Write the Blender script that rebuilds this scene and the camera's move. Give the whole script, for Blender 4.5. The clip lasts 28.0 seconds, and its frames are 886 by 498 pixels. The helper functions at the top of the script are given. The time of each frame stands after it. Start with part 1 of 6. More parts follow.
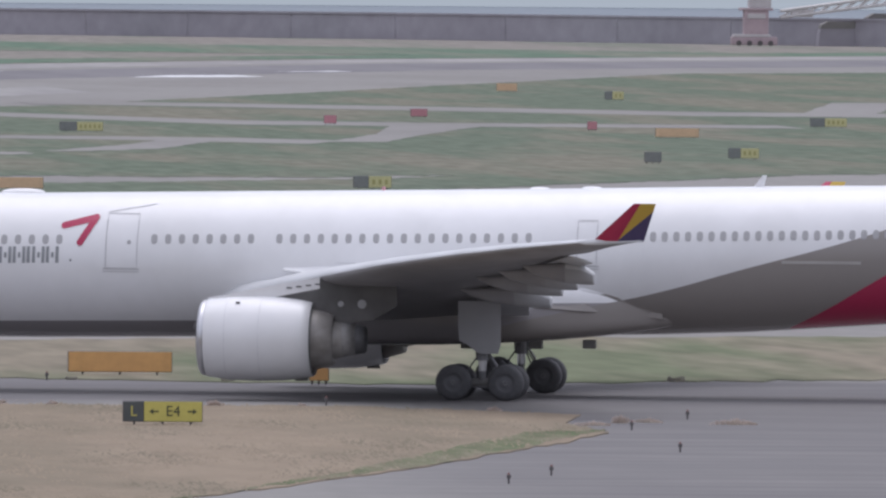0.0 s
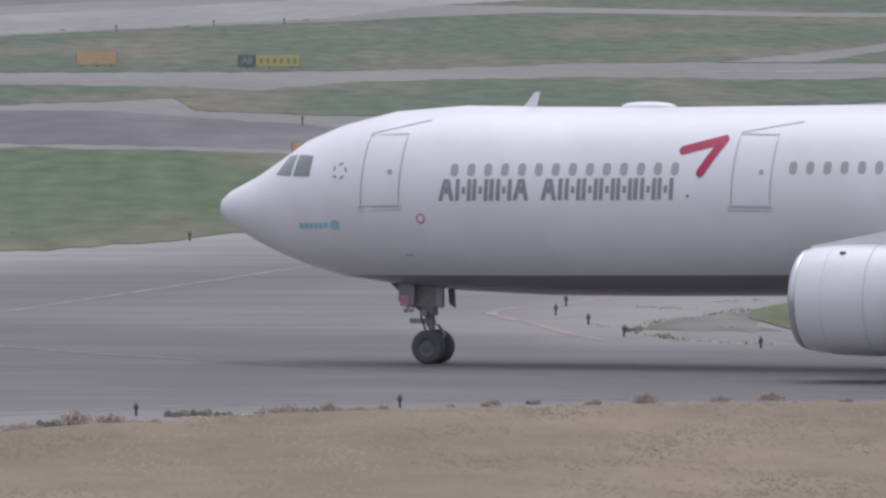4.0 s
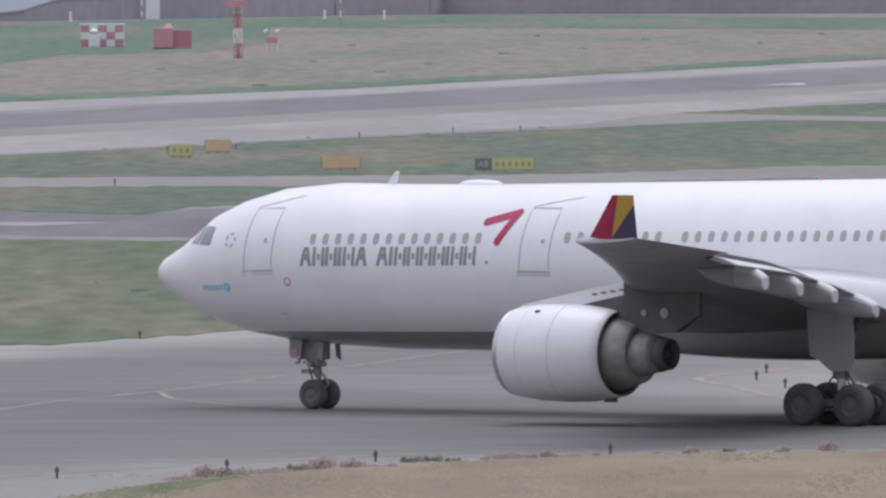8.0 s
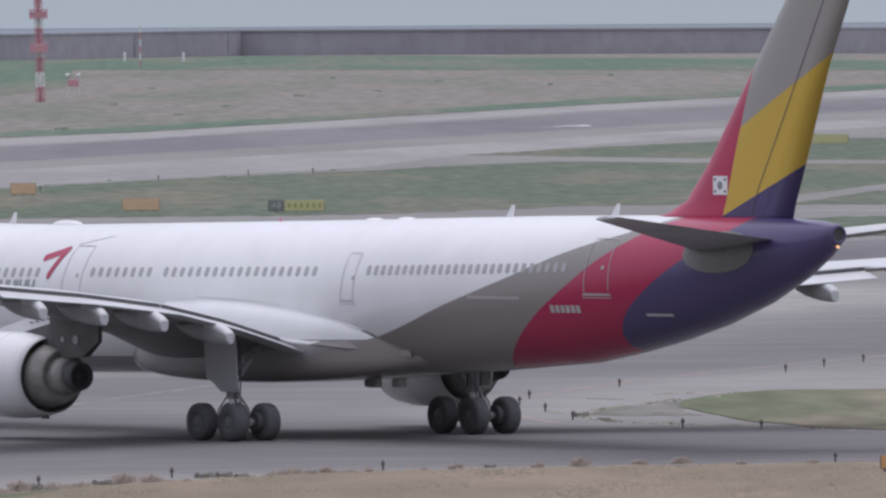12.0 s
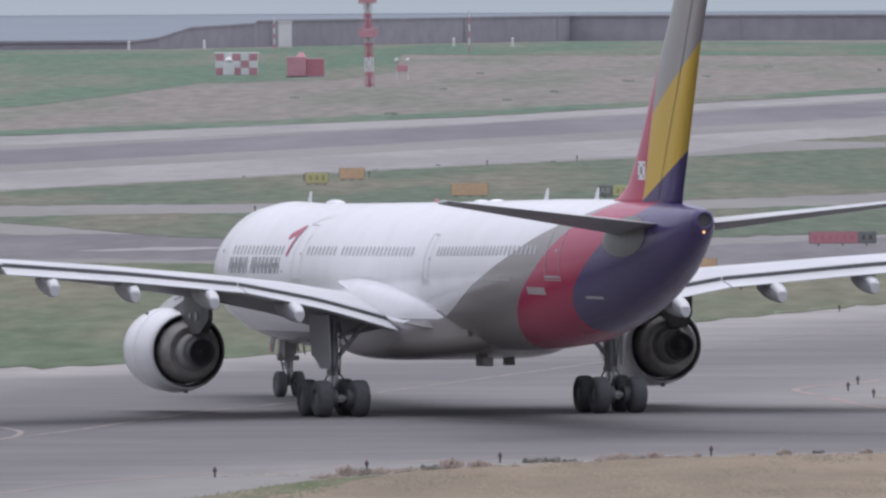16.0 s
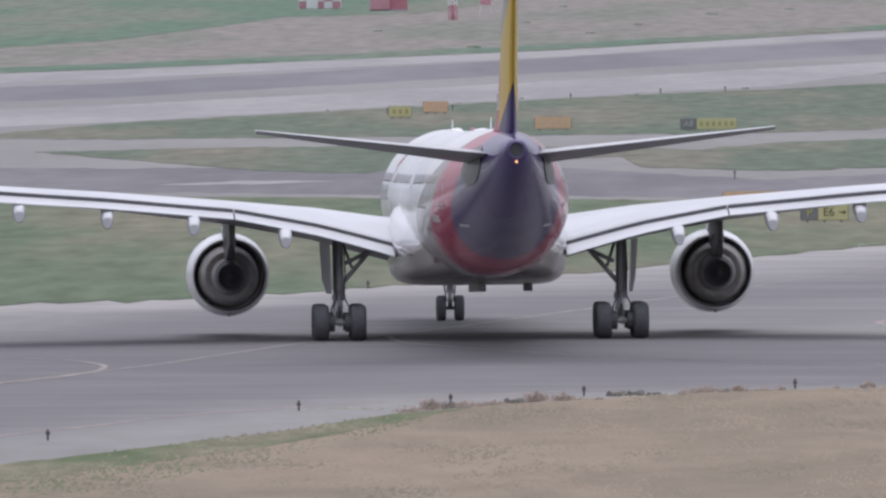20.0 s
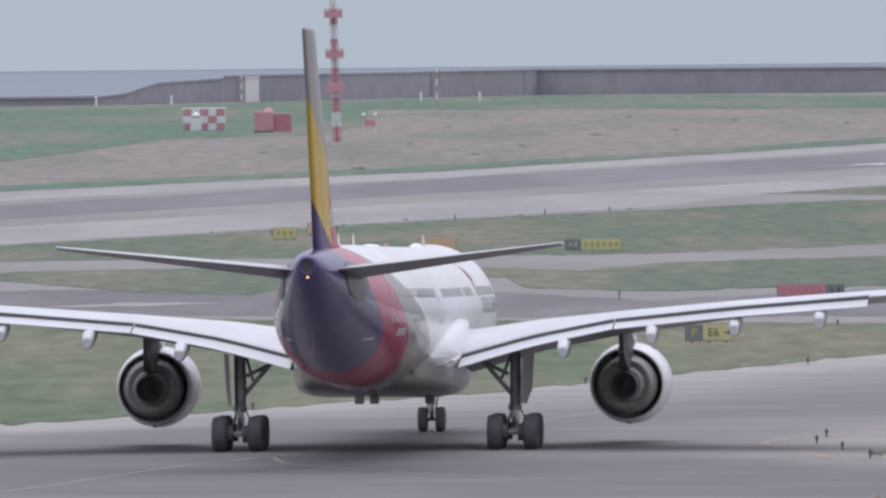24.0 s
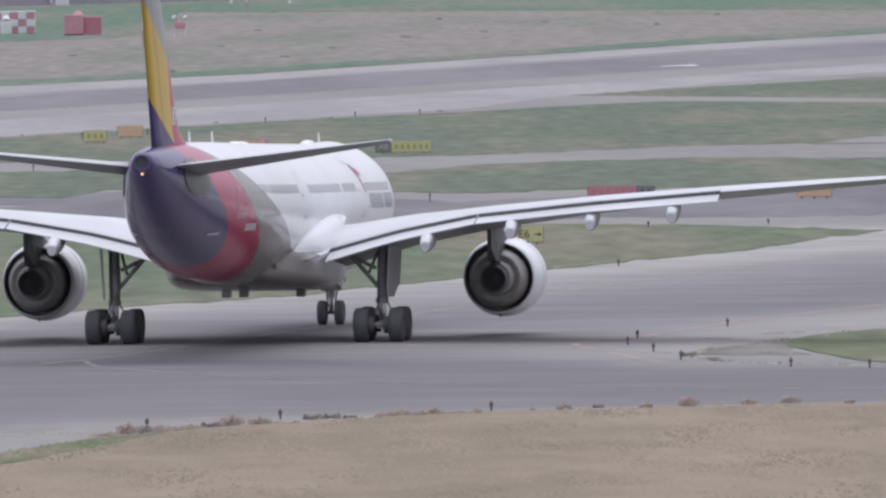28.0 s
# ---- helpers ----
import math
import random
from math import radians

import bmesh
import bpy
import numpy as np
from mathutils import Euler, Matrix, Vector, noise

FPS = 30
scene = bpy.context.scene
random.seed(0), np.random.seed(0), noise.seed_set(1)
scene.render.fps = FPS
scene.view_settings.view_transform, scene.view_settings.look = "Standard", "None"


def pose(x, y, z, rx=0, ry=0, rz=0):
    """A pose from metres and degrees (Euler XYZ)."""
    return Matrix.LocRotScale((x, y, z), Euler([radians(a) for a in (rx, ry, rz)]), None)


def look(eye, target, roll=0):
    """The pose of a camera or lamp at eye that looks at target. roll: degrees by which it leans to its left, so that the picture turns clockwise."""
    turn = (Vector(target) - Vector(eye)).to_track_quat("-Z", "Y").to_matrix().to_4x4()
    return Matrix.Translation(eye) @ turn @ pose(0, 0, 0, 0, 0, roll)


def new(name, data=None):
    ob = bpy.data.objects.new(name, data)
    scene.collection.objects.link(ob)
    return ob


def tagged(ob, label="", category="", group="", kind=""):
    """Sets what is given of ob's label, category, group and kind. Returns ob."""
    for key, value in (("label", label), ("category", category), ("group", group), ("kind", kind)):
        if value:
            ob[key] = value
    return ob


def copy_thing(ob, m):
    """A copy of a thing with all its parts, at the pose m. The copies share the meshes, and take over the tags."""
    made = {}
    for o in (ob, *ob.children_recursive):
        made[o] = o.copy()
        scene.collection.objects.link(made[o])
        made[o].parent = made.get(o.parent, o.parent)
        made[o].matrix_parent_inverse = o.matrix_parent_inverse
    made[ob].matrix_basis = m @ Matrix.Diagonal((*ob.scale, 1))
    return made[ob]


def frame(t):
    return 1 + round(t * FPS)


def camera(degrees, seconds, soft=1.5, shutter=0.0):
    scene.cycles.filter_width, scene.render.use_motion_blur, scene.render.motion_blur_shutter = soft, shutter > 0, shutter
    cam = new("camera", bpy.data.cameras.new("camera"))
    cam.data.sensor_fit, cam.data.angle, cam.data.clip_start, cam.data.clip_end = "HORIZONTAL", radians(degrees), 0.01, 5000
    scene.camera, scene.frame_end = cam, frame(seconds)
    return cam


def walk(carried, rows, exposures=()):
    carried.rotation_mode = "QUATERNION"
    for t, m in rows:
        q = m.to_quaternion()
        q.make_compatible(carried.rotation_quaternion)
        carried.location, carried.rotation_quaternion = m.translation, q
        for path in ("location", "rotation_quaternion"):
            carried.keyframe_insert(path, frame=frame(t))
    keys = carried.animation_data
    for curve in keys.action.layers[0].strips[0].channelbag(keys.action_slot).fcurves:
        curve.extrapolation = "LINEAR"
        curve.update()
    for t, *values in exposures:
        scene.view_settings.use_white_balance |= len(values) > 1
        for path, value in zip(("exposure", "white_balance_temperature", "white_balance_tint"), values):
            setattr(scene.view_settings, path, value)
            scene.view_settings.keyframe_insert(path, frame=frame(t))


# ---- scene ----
# Camera: a long lens on a raised deck beside the airfield
cam = camera(3.2755, 28.0, soft=2.5)
PATH = [
    (0.0, pose(-4.31, -45.50, 16.81, 88.9077, -0.4809, -4.8896)),
    (0.5, pose(-0.99, -26.75, 16.61, 88.8306, -0.8085, -3.3098)),
    (1.0, pose(-0.12, -8.00, 15.92, 88.7398, -0.4945, -2.5800)),
    (1.5, pose(1.10, 10.79, 15.85, 88.4848, -1.1629, -1.6159)),
    (2.0, pose(-1.00, 29.58, 18.29, 88.3536, 0.9773, -1.4069)),
    (2.5, pose(-1.32, 48.36, 18.43, 88.3129, 1.3323, -1.8969)),
    (3.0, pose(-0.93, 67.15, 17.62, 88.3433, 0.9025, -1.6866)),
    (3.5, pose(-0.54, 85.94, 16.80, 88.3737, 0.4727, -1.4762)),
    (4.0, pose(-0.15, 104.73, 15.99, 88.4041, 0.0429, -1.2659)),
    (4.5, pose(0.24, 122.00, 15.17, 88.4345, -0.3869, -1.0555)),
    (5.0, pose(-0.04, 128.50, 14.93, 88.5581, -0.3464, -0.8972)),
    (5.5, pose(-0.07, 128.50, 14.95, 88.7156, -0.1927, -0.9352)),
    (6.0, pose(-0.16, 124.50, 15.07, 88.7798, -0.0487, -0.8690)),
    (6.5, pose(-0.23, 109.00, 15.69, 88.6702, 0.1659, -0.5792)),
    (7.0, pose(-0.51, 90.50, 16.36, 88.4116, 0.7758, -0.5648)),
    (7.5, pose(-0.49, 71.75, 17.07, 88.4522, 1.1275, -0.3426)),
    (8.0, pose(-0.08, 53.00, 15.80, 88.8425, 0.2272, -0.3632)),
    (8.5, pose(0.10, 34.25, 15.73, 88.9680, 0.1122, -0.2419)),
    (9.0, pose(-0.06, 15.50, 16.36, 88.8756, 0.2078, -0.0904)),
    (9.5, pose(-0.12, 1.50, 16.83, 88.8466, 0.1374, -0.3138)),
    (10.0, pose(0.00, 0.00, 16.85, 88.9569, 0.2788, -0.6213)),
    (10.5, pose(0.00, 0.00, 16.85, 89.0866, 0.3500, -0.9520)),
    (11.0, pose(0.00, 0.00, 16.85, 89.1168, 0.3215, -1.3887)),
    (11.5, pose(0.00, 0.00, 16.85, 89.0496, 0.4095, -1.1916)),
    (12.0, pose(0.00, 0.00, 16.85, 88.9769, 0.4269, -1.1032)),
    (12.5, pose(0.00, 0.00, 16.85, 88.9750, 0.3374, -0.8432)),
    (13.0, pose(0.00, 0.00, 16.85, 89.0351, 1.0139, 0.0917)),
    (13.5, pose(0.00, 0.00, 16.85, 88.8517, 0.2876, 0.2131)),
    (14.0, pose(0.00, 0.00, 16.85, 88.8402, 0.3104, 0.2015)),
    (14.5, pose(0.00, 0.00, 16.85, 88.8150, 0.3605, 0.1761)),
    (15.0, pose(0.00, 0.00, 16.85, 88.7897, 0.4107, 0.1506)),
    (15.5, pose(0.00, 0.00, 16.85, 88.7782, 0.4334, 0.1390)),
    (16.0, pose(0.00, 0.00, 16.85, 88.9306, 0.3333, 0.1139)),
    (16.5, pose(0.00, 0.00, 16.85, 88.8615, 0.4123, 0.0984)),
    (17.0, pose(0.00, 0.00, 16.85, 88.7662, 0.5680, 0.0688)),
    (17.5, pose(0.00, 0.00, 16.85, 88.7139, 0.5143, 0.1994)),
    (18.0, pose(0.00, 0.00, 16.85, 88.5888, 0.4052, 0.2724)),
    (18.5, pose(0.00, 0.00, 16.85, 88.5954, 0.5118, 0.3124)),
    (19.0, pose(0.00, 0.00, 16.85, 88.6903, 0.5228, 0.3725)),
    (19.5, pose(0.00, 0.00, 16.85, 88.7165, 0.4557, 0.5407)),
    (20.0, pose(0.00, 0.00, 16.85, 88.6863, 0.4285, 0.4212)),
    (20.5, pose(0.00, 0.00, 16.85, 88.7870, 0.4169, 0.3146)),
    (21.0, pose(0.00, 0.00, 16.85, 88.7782, 0.4378, 0.2775)),
    (21.5, pose(0.00, 0.00, 16.85, 88.7589, 0.4839, 0.1960)),
    (22.0, pose(0.00, 0.00, 16.85, 88.7396, 0.5300, 0.1145)),
    (22.5, pose(0.00, 0.00, 16.85, 88.7308, 0.5509, 0.0775)),
    (23.0, pose(0.00, 0.00, 16.85, 88.7710, 0.5478, -0.1649)),
    (23.5, pose(0.00, 0.00, 16.85, 89.0620, 0.5477, -0.0966)),
    (24.0, pose(0.00, 0.00, 16.85, 89.1309, 0.5808, -0.0084)),
    (24.5, pose(0.00, 0.00, 16.85, 88.8566, 0.5497, -0.1738)),
    (25.0, pose(0.00, 0.00, 16.85, 88.8313, 0.5458, -0.1210)),
    (25.5, pose(0.00, 0.00, 16.85, 88.6835, 0.6732, -0.1905)),
    (26.0, pose(0.00, 0.00, 16.85, 88.5434, 1.0616, -0.3203)),
    (26.5, pose(0.00, 0.00, 16.85, 88.6712, 1.0071, -0.4536)),
    (27.0, pose(0.00, 0.00, 16.85, 88.7506, 0.7151, -0.6485)),
    (27.5, pose(0.00, 0.00, 16.85, 88.7678, 0.6682, -0.6940)),
    (28.0, pose(0.00, 0.00, 16.85, 88.7616, 0.7305, -0.7118)),
]
walk(cam, PATH, exposures=[(0, 0.36, 6250, 16), (1, 0.15, 6250, 16), (2, 0.20, 6250, 16), (5, 0.24, 6250, 16), (6, 0.22, 6250, 16), (7, 0.28, 6250, 16), (8, 0.39, 6250, 16), (9, 0.30, 6250, 16), (10, 0.27, 6250, 16), (13, 0.29, 6250, 16), (16, 0.39, 6250, 16), (20, 0.47, 6250, 16), (28, 0.49, 6250, 16)])

# World: overcast sky and one wide, weak sun
world = bpy.data.worlds.new("overcast_sky")
scene.world = world
world.use_nodes = True
wn, wl = world.node_tree.nodes, world.node_tree.links
wn.clear()
SUN_EL, SUN_AZ = radians(74), radians(15)
CLOUD = (1.775, 1.83, 2.0)
sky = wn.new("ShaderNodeTexSky")
sky.sky_type = "NISHITA"
sky.sun_disc = False
sky.sun_elevation, sky.sun_rotation = SUN_EL, SUN_AZ
sky.altitude, sky.air_density, sky.dust_density, sky.ozone_density = 0, 1.0, 3.0, 1.0
grey = wn.new("ShaderNodeHueSaturation")
grey.inputs["Saturation"].default_value = 0.45
back = wn.new("ShaderNodeBackground")
back.inputs["Strength"].default_value = 0.168
wout = wn.new("ShaderNodeOutputWorld")
# below the skyline the haze keeps the colour of the horizon
wtc = wn.new("ShaderNodeTexCoord")
wsep, wcomb, wmax = wn.new("ShaderNodeSeparateXYZ"), wn.new("ShaderNodeCombineXYZ"), wn.new("ShaderNodeMath")
wmax.operation = "MAXIMUM"
wmax.inputs[1].default_value = 0.03
wl.new(wtc.outputs["Generated"], wsep.inputs[0])
wl.new(wsep.outputs[2], wmax.inputs[0])
for i in (0, 1):
    wl.new(wsep.outputs[i], wcomb.inputs[i])
wl.new(wmax.outputs[0], wcomb.inputs[2])
wl.new(wcomb.outputs[0], sky.inputs["Vector"])
wl.new(sky.outputs[0], grey.inputs["Color"])
# cloud layer: brighter overhead than at the skyline, as thin overcast is
rise = wn.new("ShaderNodeMapRange")
rise.inputs["To Min"].default_value, rise.inputs["To Max"].default_value = 0.9, 3.35
wl.new(wmax.outputs[0], rise.inputs["Value"])
cloud = wn.new("ShaderNodeVectorMath")
cloud.operation = "SCALE"
cloud.inputs[0].default_value = CLOUD
wl.new(rise.outputs[0], cloud.inputs["Scale"])
veil = wn.new("ShaderNodeMix")
veil.data_type = "RGBA"
veil.inputs["Factor"].default_value = 0.7
wl.new(grey.outputs[0], veil.inputs["A"])
wl.new(cloud.outputs[0], veil.inputs["B"])
wl.new(veil.outputs["Result"], back.inputs["Color"])
wl.new(back.outputs[0], wout.inputs["Surface"])

sun = new("sun", bpy.data.lights.new("sun", "SUN"))
sun.data.energy, sun.data.angle = 0.52, radians(60)
sun.data.color = (1.0, 0.97, 0.93)
sun.matrix_world = look((0, 0, 80), (-math.sin(SUN_AZ) * math.cos(SUN_EL), -math.cos(SUN_AZ) * math.cos(SUN_EL), 80 - math.sin(SUN_EL)))

# ---- materials ----
def mat(name, base, rough=0.6, metal=0.0, vary=0.08, scale=3.0, bump=0.0, bump_scale=40.0, coat=0.0, second=None, second_scale=0.4, stretch=(1, 1, 1), emit=None, shift=0.0, spec=0.5):
    """A procedural paint, metal, rubber or ground: base colour varied at two scales, with fine relief."""
    m = bpy.data.materials.new(name)
    m.use_nodes = True
    n, l = m.node_tree.nodes, m.node_tree.links
    b = n["Principled BSDF"]
    tc = n.new("ShaderNodeTexCoord")
    mp = n.new("ShaderNodeMapping")
    mp.inputs["Scale"].default_value = stretch
    l.new(tc.outputs["Object"], mp.inputs["Vector"])
    fine = n.new("ShaderNodeTexNoise")
    fine.inputs["Scale"].default_value, fine.inputs["Detail"].default_value = scale, 6
    l.new(mp.outputs[0], fine.inputs["Vector"])
    coarse = n.new("ShaderNodeTexNoise")
    coarse.inputs["Scale"].default_value, coarse.inputs["Detail"].default_value = second_scale, 4
    l.new(mp.outputs[0], coarse.inputs["Vector"])
    ramp = n.new("ShaderNodeMapRange")
    ramp.inputs["From Min"].default_value, ramp.inputs["From Max"].default_value = 0.42 + shift, 0.58 + shift
    l.new(coarse.outputs["Fac"], ramp.inputs["Value"])
    mix = n.new("ShaderNodeMix")
    mix.data_type = "RGBA"
    mix.inputs["A"].default_value = (*base, 1)
    mix.inputs["B"].default_value = (*(second or tuple(c * (1 - vary) for c in base)), 1)
    l.new(ramp.outputs[0], mix.inputs["Factor"])
    grain = n.new("ShaderNodeMapRange")
    grain.inputs["From Min"].default_value, grain.inputs["From Max"].default_value = 0.25, 0.75
    grain.inputs["To Min"].default_value, grain.inputs["To Max"].default_value = 1 - vary, 1 + vary
    l.new(fine.outputs["Fac"], grain.inputs["Value"])
    mul = n.new("ShaderNodeVectorMath")
    mul.operation = "SCALE"
    l.new(mix.outputs["Result"], mul.inputs[0])
    l.new(grain.outputs[0], mul.inputs["Scale"])
    l.new(mul.outputs[0], b.inputs["Base Color"])
    b.inputs["Roughness"].default_value = rough
    b.inputs["Metallic"].default_value = metal
    b.inputs["Specular IOR Level"].default_value = spec
    b.inputs["Coat Weight"].default_value = coat
    if bump:
        bt = n.new("ShaderNodeTexNoise")
        bt.inputs["Scale"].default_value, bt.inputs["Detail"].default_value = bump_scale, 4
        l.new(mp.outputs[0], bt.inputs["Vector"])
        bp = n.new("ShaderNodeBump")
        bp.inputs["Strength"].default_value, bp.inputs["Distance"].default_value = bump, 0.05
        l.new(bt.outputs["Fac"], bp.inputs["Height"])
        l.new(bp.outputs[0], b.inputs["Normal"])
    if emit:
        b.inputs["Emission Color"].default_value = (*emit[:3], 1)
        b.inputs["Emission Strength"].default_value = emit[3]
    return m


# ground; the noise is drawn out in depth, as patches of turf lie along the strips
M_DRY = mat("dry_grass", (0.268, 0.218, 0.163), 0.95, vary=0.10, scale=2.0, second=(0.222, 0.187, 0.139), second_scale=0.35, bump=0.5, bump_scale=3, stretch=(0.3, 0.09, 1), spec=0.08)
M_FIELD = mat("far_field", (0.225, 0.208, 0.187), 0.95, vary=0.20, scale=1.2, second=(0.18, 0.188, 0.155), second_scale=0.12, stretch=(0.35, 0.03, 1), shift=0.06, spec=0.08)
M_TURF = mat("green_turf", (0.122, 0.149, 0.110), 0.95, vary=0.25, scale=1.6, second=(0.176, 0.170, 0.132), second_scale=0.16, bump=0.5, bump_scale=3, stretch=(0.4, 0.05, 1), shift=0.04, spec=0.08)
M_VERGE = mat("verge_turf", (0.108, 0.135, 0.072), 0.95, vary=0.25, scale=2.5, second=(0.20, 0.185, 0.13), second_scale=0.5, stretch=(0.5, 0.10, 1), spec=0.08)
M_ISLE = mat("island_turf", (0.142, 0.160, 0.100), 0.95, vary=0.22, scale=1.6, second=(0.222, 0.195, 0.148), second_scale=0.2, stretch=(0.4, 0.06, 1), shift=0.0, spec=0.08)
M_CONC = mat("pale_concrete", (0.254, 0.246, 0.235), 0.85, vary=0.08, scale=1.2, second=(0.228, 0.22, 0.211), second_scale=0.07, stretch=(0.5, 0.15, 1), spec=0.08)
M_SHOULDER = mat("pale_shoulder_concrete", (0.318, 0.309, 0.30), 0.9, vary=0.08, scale=0.6, second=(0.272, 0.264, 0.26), second_scale=0.06, stretch=(1, 0.12, 1), spec=0.08)
M_ASPH = mat("worn_asphalt", (0.155, 0.149, 0.156), 0.85, vary=0.10, scale=0.9, second=(0.19, 0.183, 0.188), second_scale=0.12, stretch=(0.6, 0.08, 1), spec=0.08)
M_DARK = mat("runway_asphalt", (0.178, 0.172, 0.182), 0.85, vary=0.08, scale=0.4, second=(0.205, 0.198, 0.206), second_scale=0.07, stretch=(0.6, 0.05, 1), spec=0.08)
M_LINE = mat("faded_line_paint", (0.36, 0.315, 0.28), 0.8, vary=0.25, scale=2.0, second=(0.25, 0.235, 0.225), second_scale=0.6, spec=0.08)
M_GREEN = mat("lush_turf", (0.117, 0.149, 0.096), 0.95, vary=0.25, scale=1.6, second=(0.175, 0.170, 0.122), second_scale=0.14, bump=0.5, bump_scale=3, stretch=(0.4, 0.05, 1), shift=0.025, spec=0.08)
M_ROSE = mat("faded_rose_line_paint", (0.37, 0.285, 0.26), 0.8, vary=0.2, scale=2.0, second=(0.275, 0.245, 0.235), second_scale=0.4, spec=0.08)
M_SOIL = mat("weedy_soil", (0.175, 0.17, 0.145), 0.95, vary=0.2, scale=2.0, second=(0.225, 0.215, 0.20), second_scale=0.3, stretch=(0.4, 0.1, 1), spec=0.08)
M_PALE = mat("white_line_paint", (0.5, 0.49, 0.48), 0.8, vary=0.1, scale=2.0, spec=0.08)
# near-white base colour paints the sky's shine on the water
M_WET = mat("water_with_painted_shine", (0.62, 0.63, 0.64), 0.4, vary=0.05, scale=0.3)
M_DAMP = mat("damp_pale_streak", (0.26, 0.243, 0.24), 0.7, vary=0.08, scale=1.0, stretch=(1, 0.1, 1))
M_FBUSH = mat("pale_field_bush", (0.33, 0.41, 0.32), 0.95, vary=0.2, scale=4.0, spec=0.08)
M_WALL = mat("seawall_concrete", (0.37, 0.355, 0.39), 0.9, vary=0.1, scale=0.3, second=(0.33, 0.318, 0.35), second_scale=0.02, spec=0.08)
M_BUSH = mat("dry_shrub", (0.58, 0.485, 0.43), 0.95, vary=0.2, scale=3.0, second=(0.50, 0.44, 0.375), second_scale=0.6, spec=0.08)
M_SHRUB = mat("dark_shrub", (0.33, 0.31, 0.275), 0.95, vary=0.2, scale=3.0, second=(0.36, 0.35, 0.285), second_scale=0.6, spec=0.08)
M_WEED = mat("edge_weeds", (0.38, 0.34, 0.30), 0.95, vary=0.2, scale=3.0, second=(0.32, 0.31, 0.25), second_scale=0.6, spec=0.08)
# aircraft
M_WHITE = mat("white_gloss_paint", (0.79, 0.79, 0.80), 0.26, vary=0.025, scale=1.6, second=(0.755, 0.755, 0.76), second_scale=0.35, stretch=(0.8, 1, 0.6), coat=0.25)
M_RED = mat("crimson_paint", (0.45, 0.022, 0.085), 0.36, vary=0.04, scale=1.0, coat=0.2)
M_PURPLE = mat("violet_paint", (0.08, 0.06, 0.155), 0.36, vary=0.05, scale=1.0, coat=0.2)
M_BELLY = mat("grey_belly_paint", (0.29, 0.28, 0.285), 0.45, vary=0.06, scale=0.8, second=(0.245, 0.235, 0.24), second_scale=0.3)
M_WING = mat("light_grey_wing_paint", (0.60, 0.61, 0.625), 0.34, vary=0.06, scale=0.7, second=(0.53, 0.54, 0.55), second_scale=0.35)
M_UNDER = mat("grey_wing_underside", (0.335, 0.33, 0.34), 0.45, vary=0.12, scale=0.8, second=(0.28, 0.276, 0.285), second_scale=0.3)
M_SLOT = mat("dark_flap_slot", (0.12, 0.12, 0.125), 0.7, vary=0.1)
M_NOZ = mat("heat_stained_metal", (0.36, 0.345, 0.33), 0.5, metal=0.3, vary=0.15, scale=3.0, second=(0.27, 0.255, 0.24), second_scale=0.8)
M_CORE = mat("sooty_metal", (0.32, 0.312, 0.305), 0.55, metal=0.1, vary=0.2, scale=4.0)
M_LIP = mat("bare_inlet_lip", (0.62, 0.62, 0.64), 0.28, metal=0.8, vary=0.06, scale=2.0)
# rubber lifted from near black, haze put into its colour
M_RUB = mat("haze_lifted_tyre_rubber", (0.115, 0.115, 0.122), 0.85, vary=0.15, scale=6.0)
M_RIM = mat("grey_wheel_rim", (0.135, 0.135, 0.145), 0.5, metal=0.1, vary=0.1)
M_BRAKE = mat("dark_brake_metal", (0.10, 0.10, 0.105), 0.6, vary=0.15, scale=5.0)
M_LEG = mat("grey_gear_paint", (0.27, 0.27, 0.285), 0.45, vary=0.15, scale=5.0, second=(0.20, 0.197, 0.20), second_scale=1.5)
M_GLASS = mat("cockpit_glass", (0.19, 0.215, 0.215), 0.12, vary=0.05, coat=0.5)
M_PANE = mat("cabin_window_pane", (0.38, 0.375, 0.38), 0.14, vary=0.06, scale=2.0, coat=0.8)
M_LETTER = mat("dark_grey_lettering", (0.26, 0.27, 0.28), 0.22, vary=0.05, coat=0.6)
M_CYAN = mat("cyan_emblem_paint", (0.30, 0.60, 0.68), 0.5, vary=0.05)
M_SEAM = mat("grey_seam_line", (0.52, 0.52, 0.53), 0.6, vary=0.05)
M_GLOW = mat("tail_lamp", (0.9, 0.8, 0.6), 0.3, emit=(1.0, 0.45, 0.15, 0.8))
# airfield furniture
M_SIGNK = mat("black_sign_face", (0.085, 0.095, 0.095), 0.6, vary=0.1)
M_SIGNY = mat("yellow_sign_face", (0.56, 0.50, 0.13), 0.55, vary=0.06, scale=4.0)
M_SIGNR = mat("red_sign_face", (0.48, 0.10, 0.15), 0.55, vary=0.06, scale=4.0)
M_SIGNO = mat("orange_board", (0.64, 0.36, 0.14), 0.6, vary=0.08, scale=3.0)
M_INK = mat("black_sign_ink", (0.09, 0.095, 0.05), 0.6)
M_MARKY = mat("pale_sign_ink", (0.5, 0.5, 0.45), 0.6)
M_FAINT = mat("faint_sign_ink", (0.40, 0.37, 0.15), 0.6)
M_FAINTR = mat("faint_pale_ink", (0.54, 0.20, 0.23), 0.6)
M_POST = mat("dark_post", (0.12, 0.11, 0.11), 0.7, vary=0.1)
# red paled to put haze on the far huts and mast
M_AVRED = mat("signal_red_paint", (0.57, 0.29, 0.33), 0.6, vary=0.08)
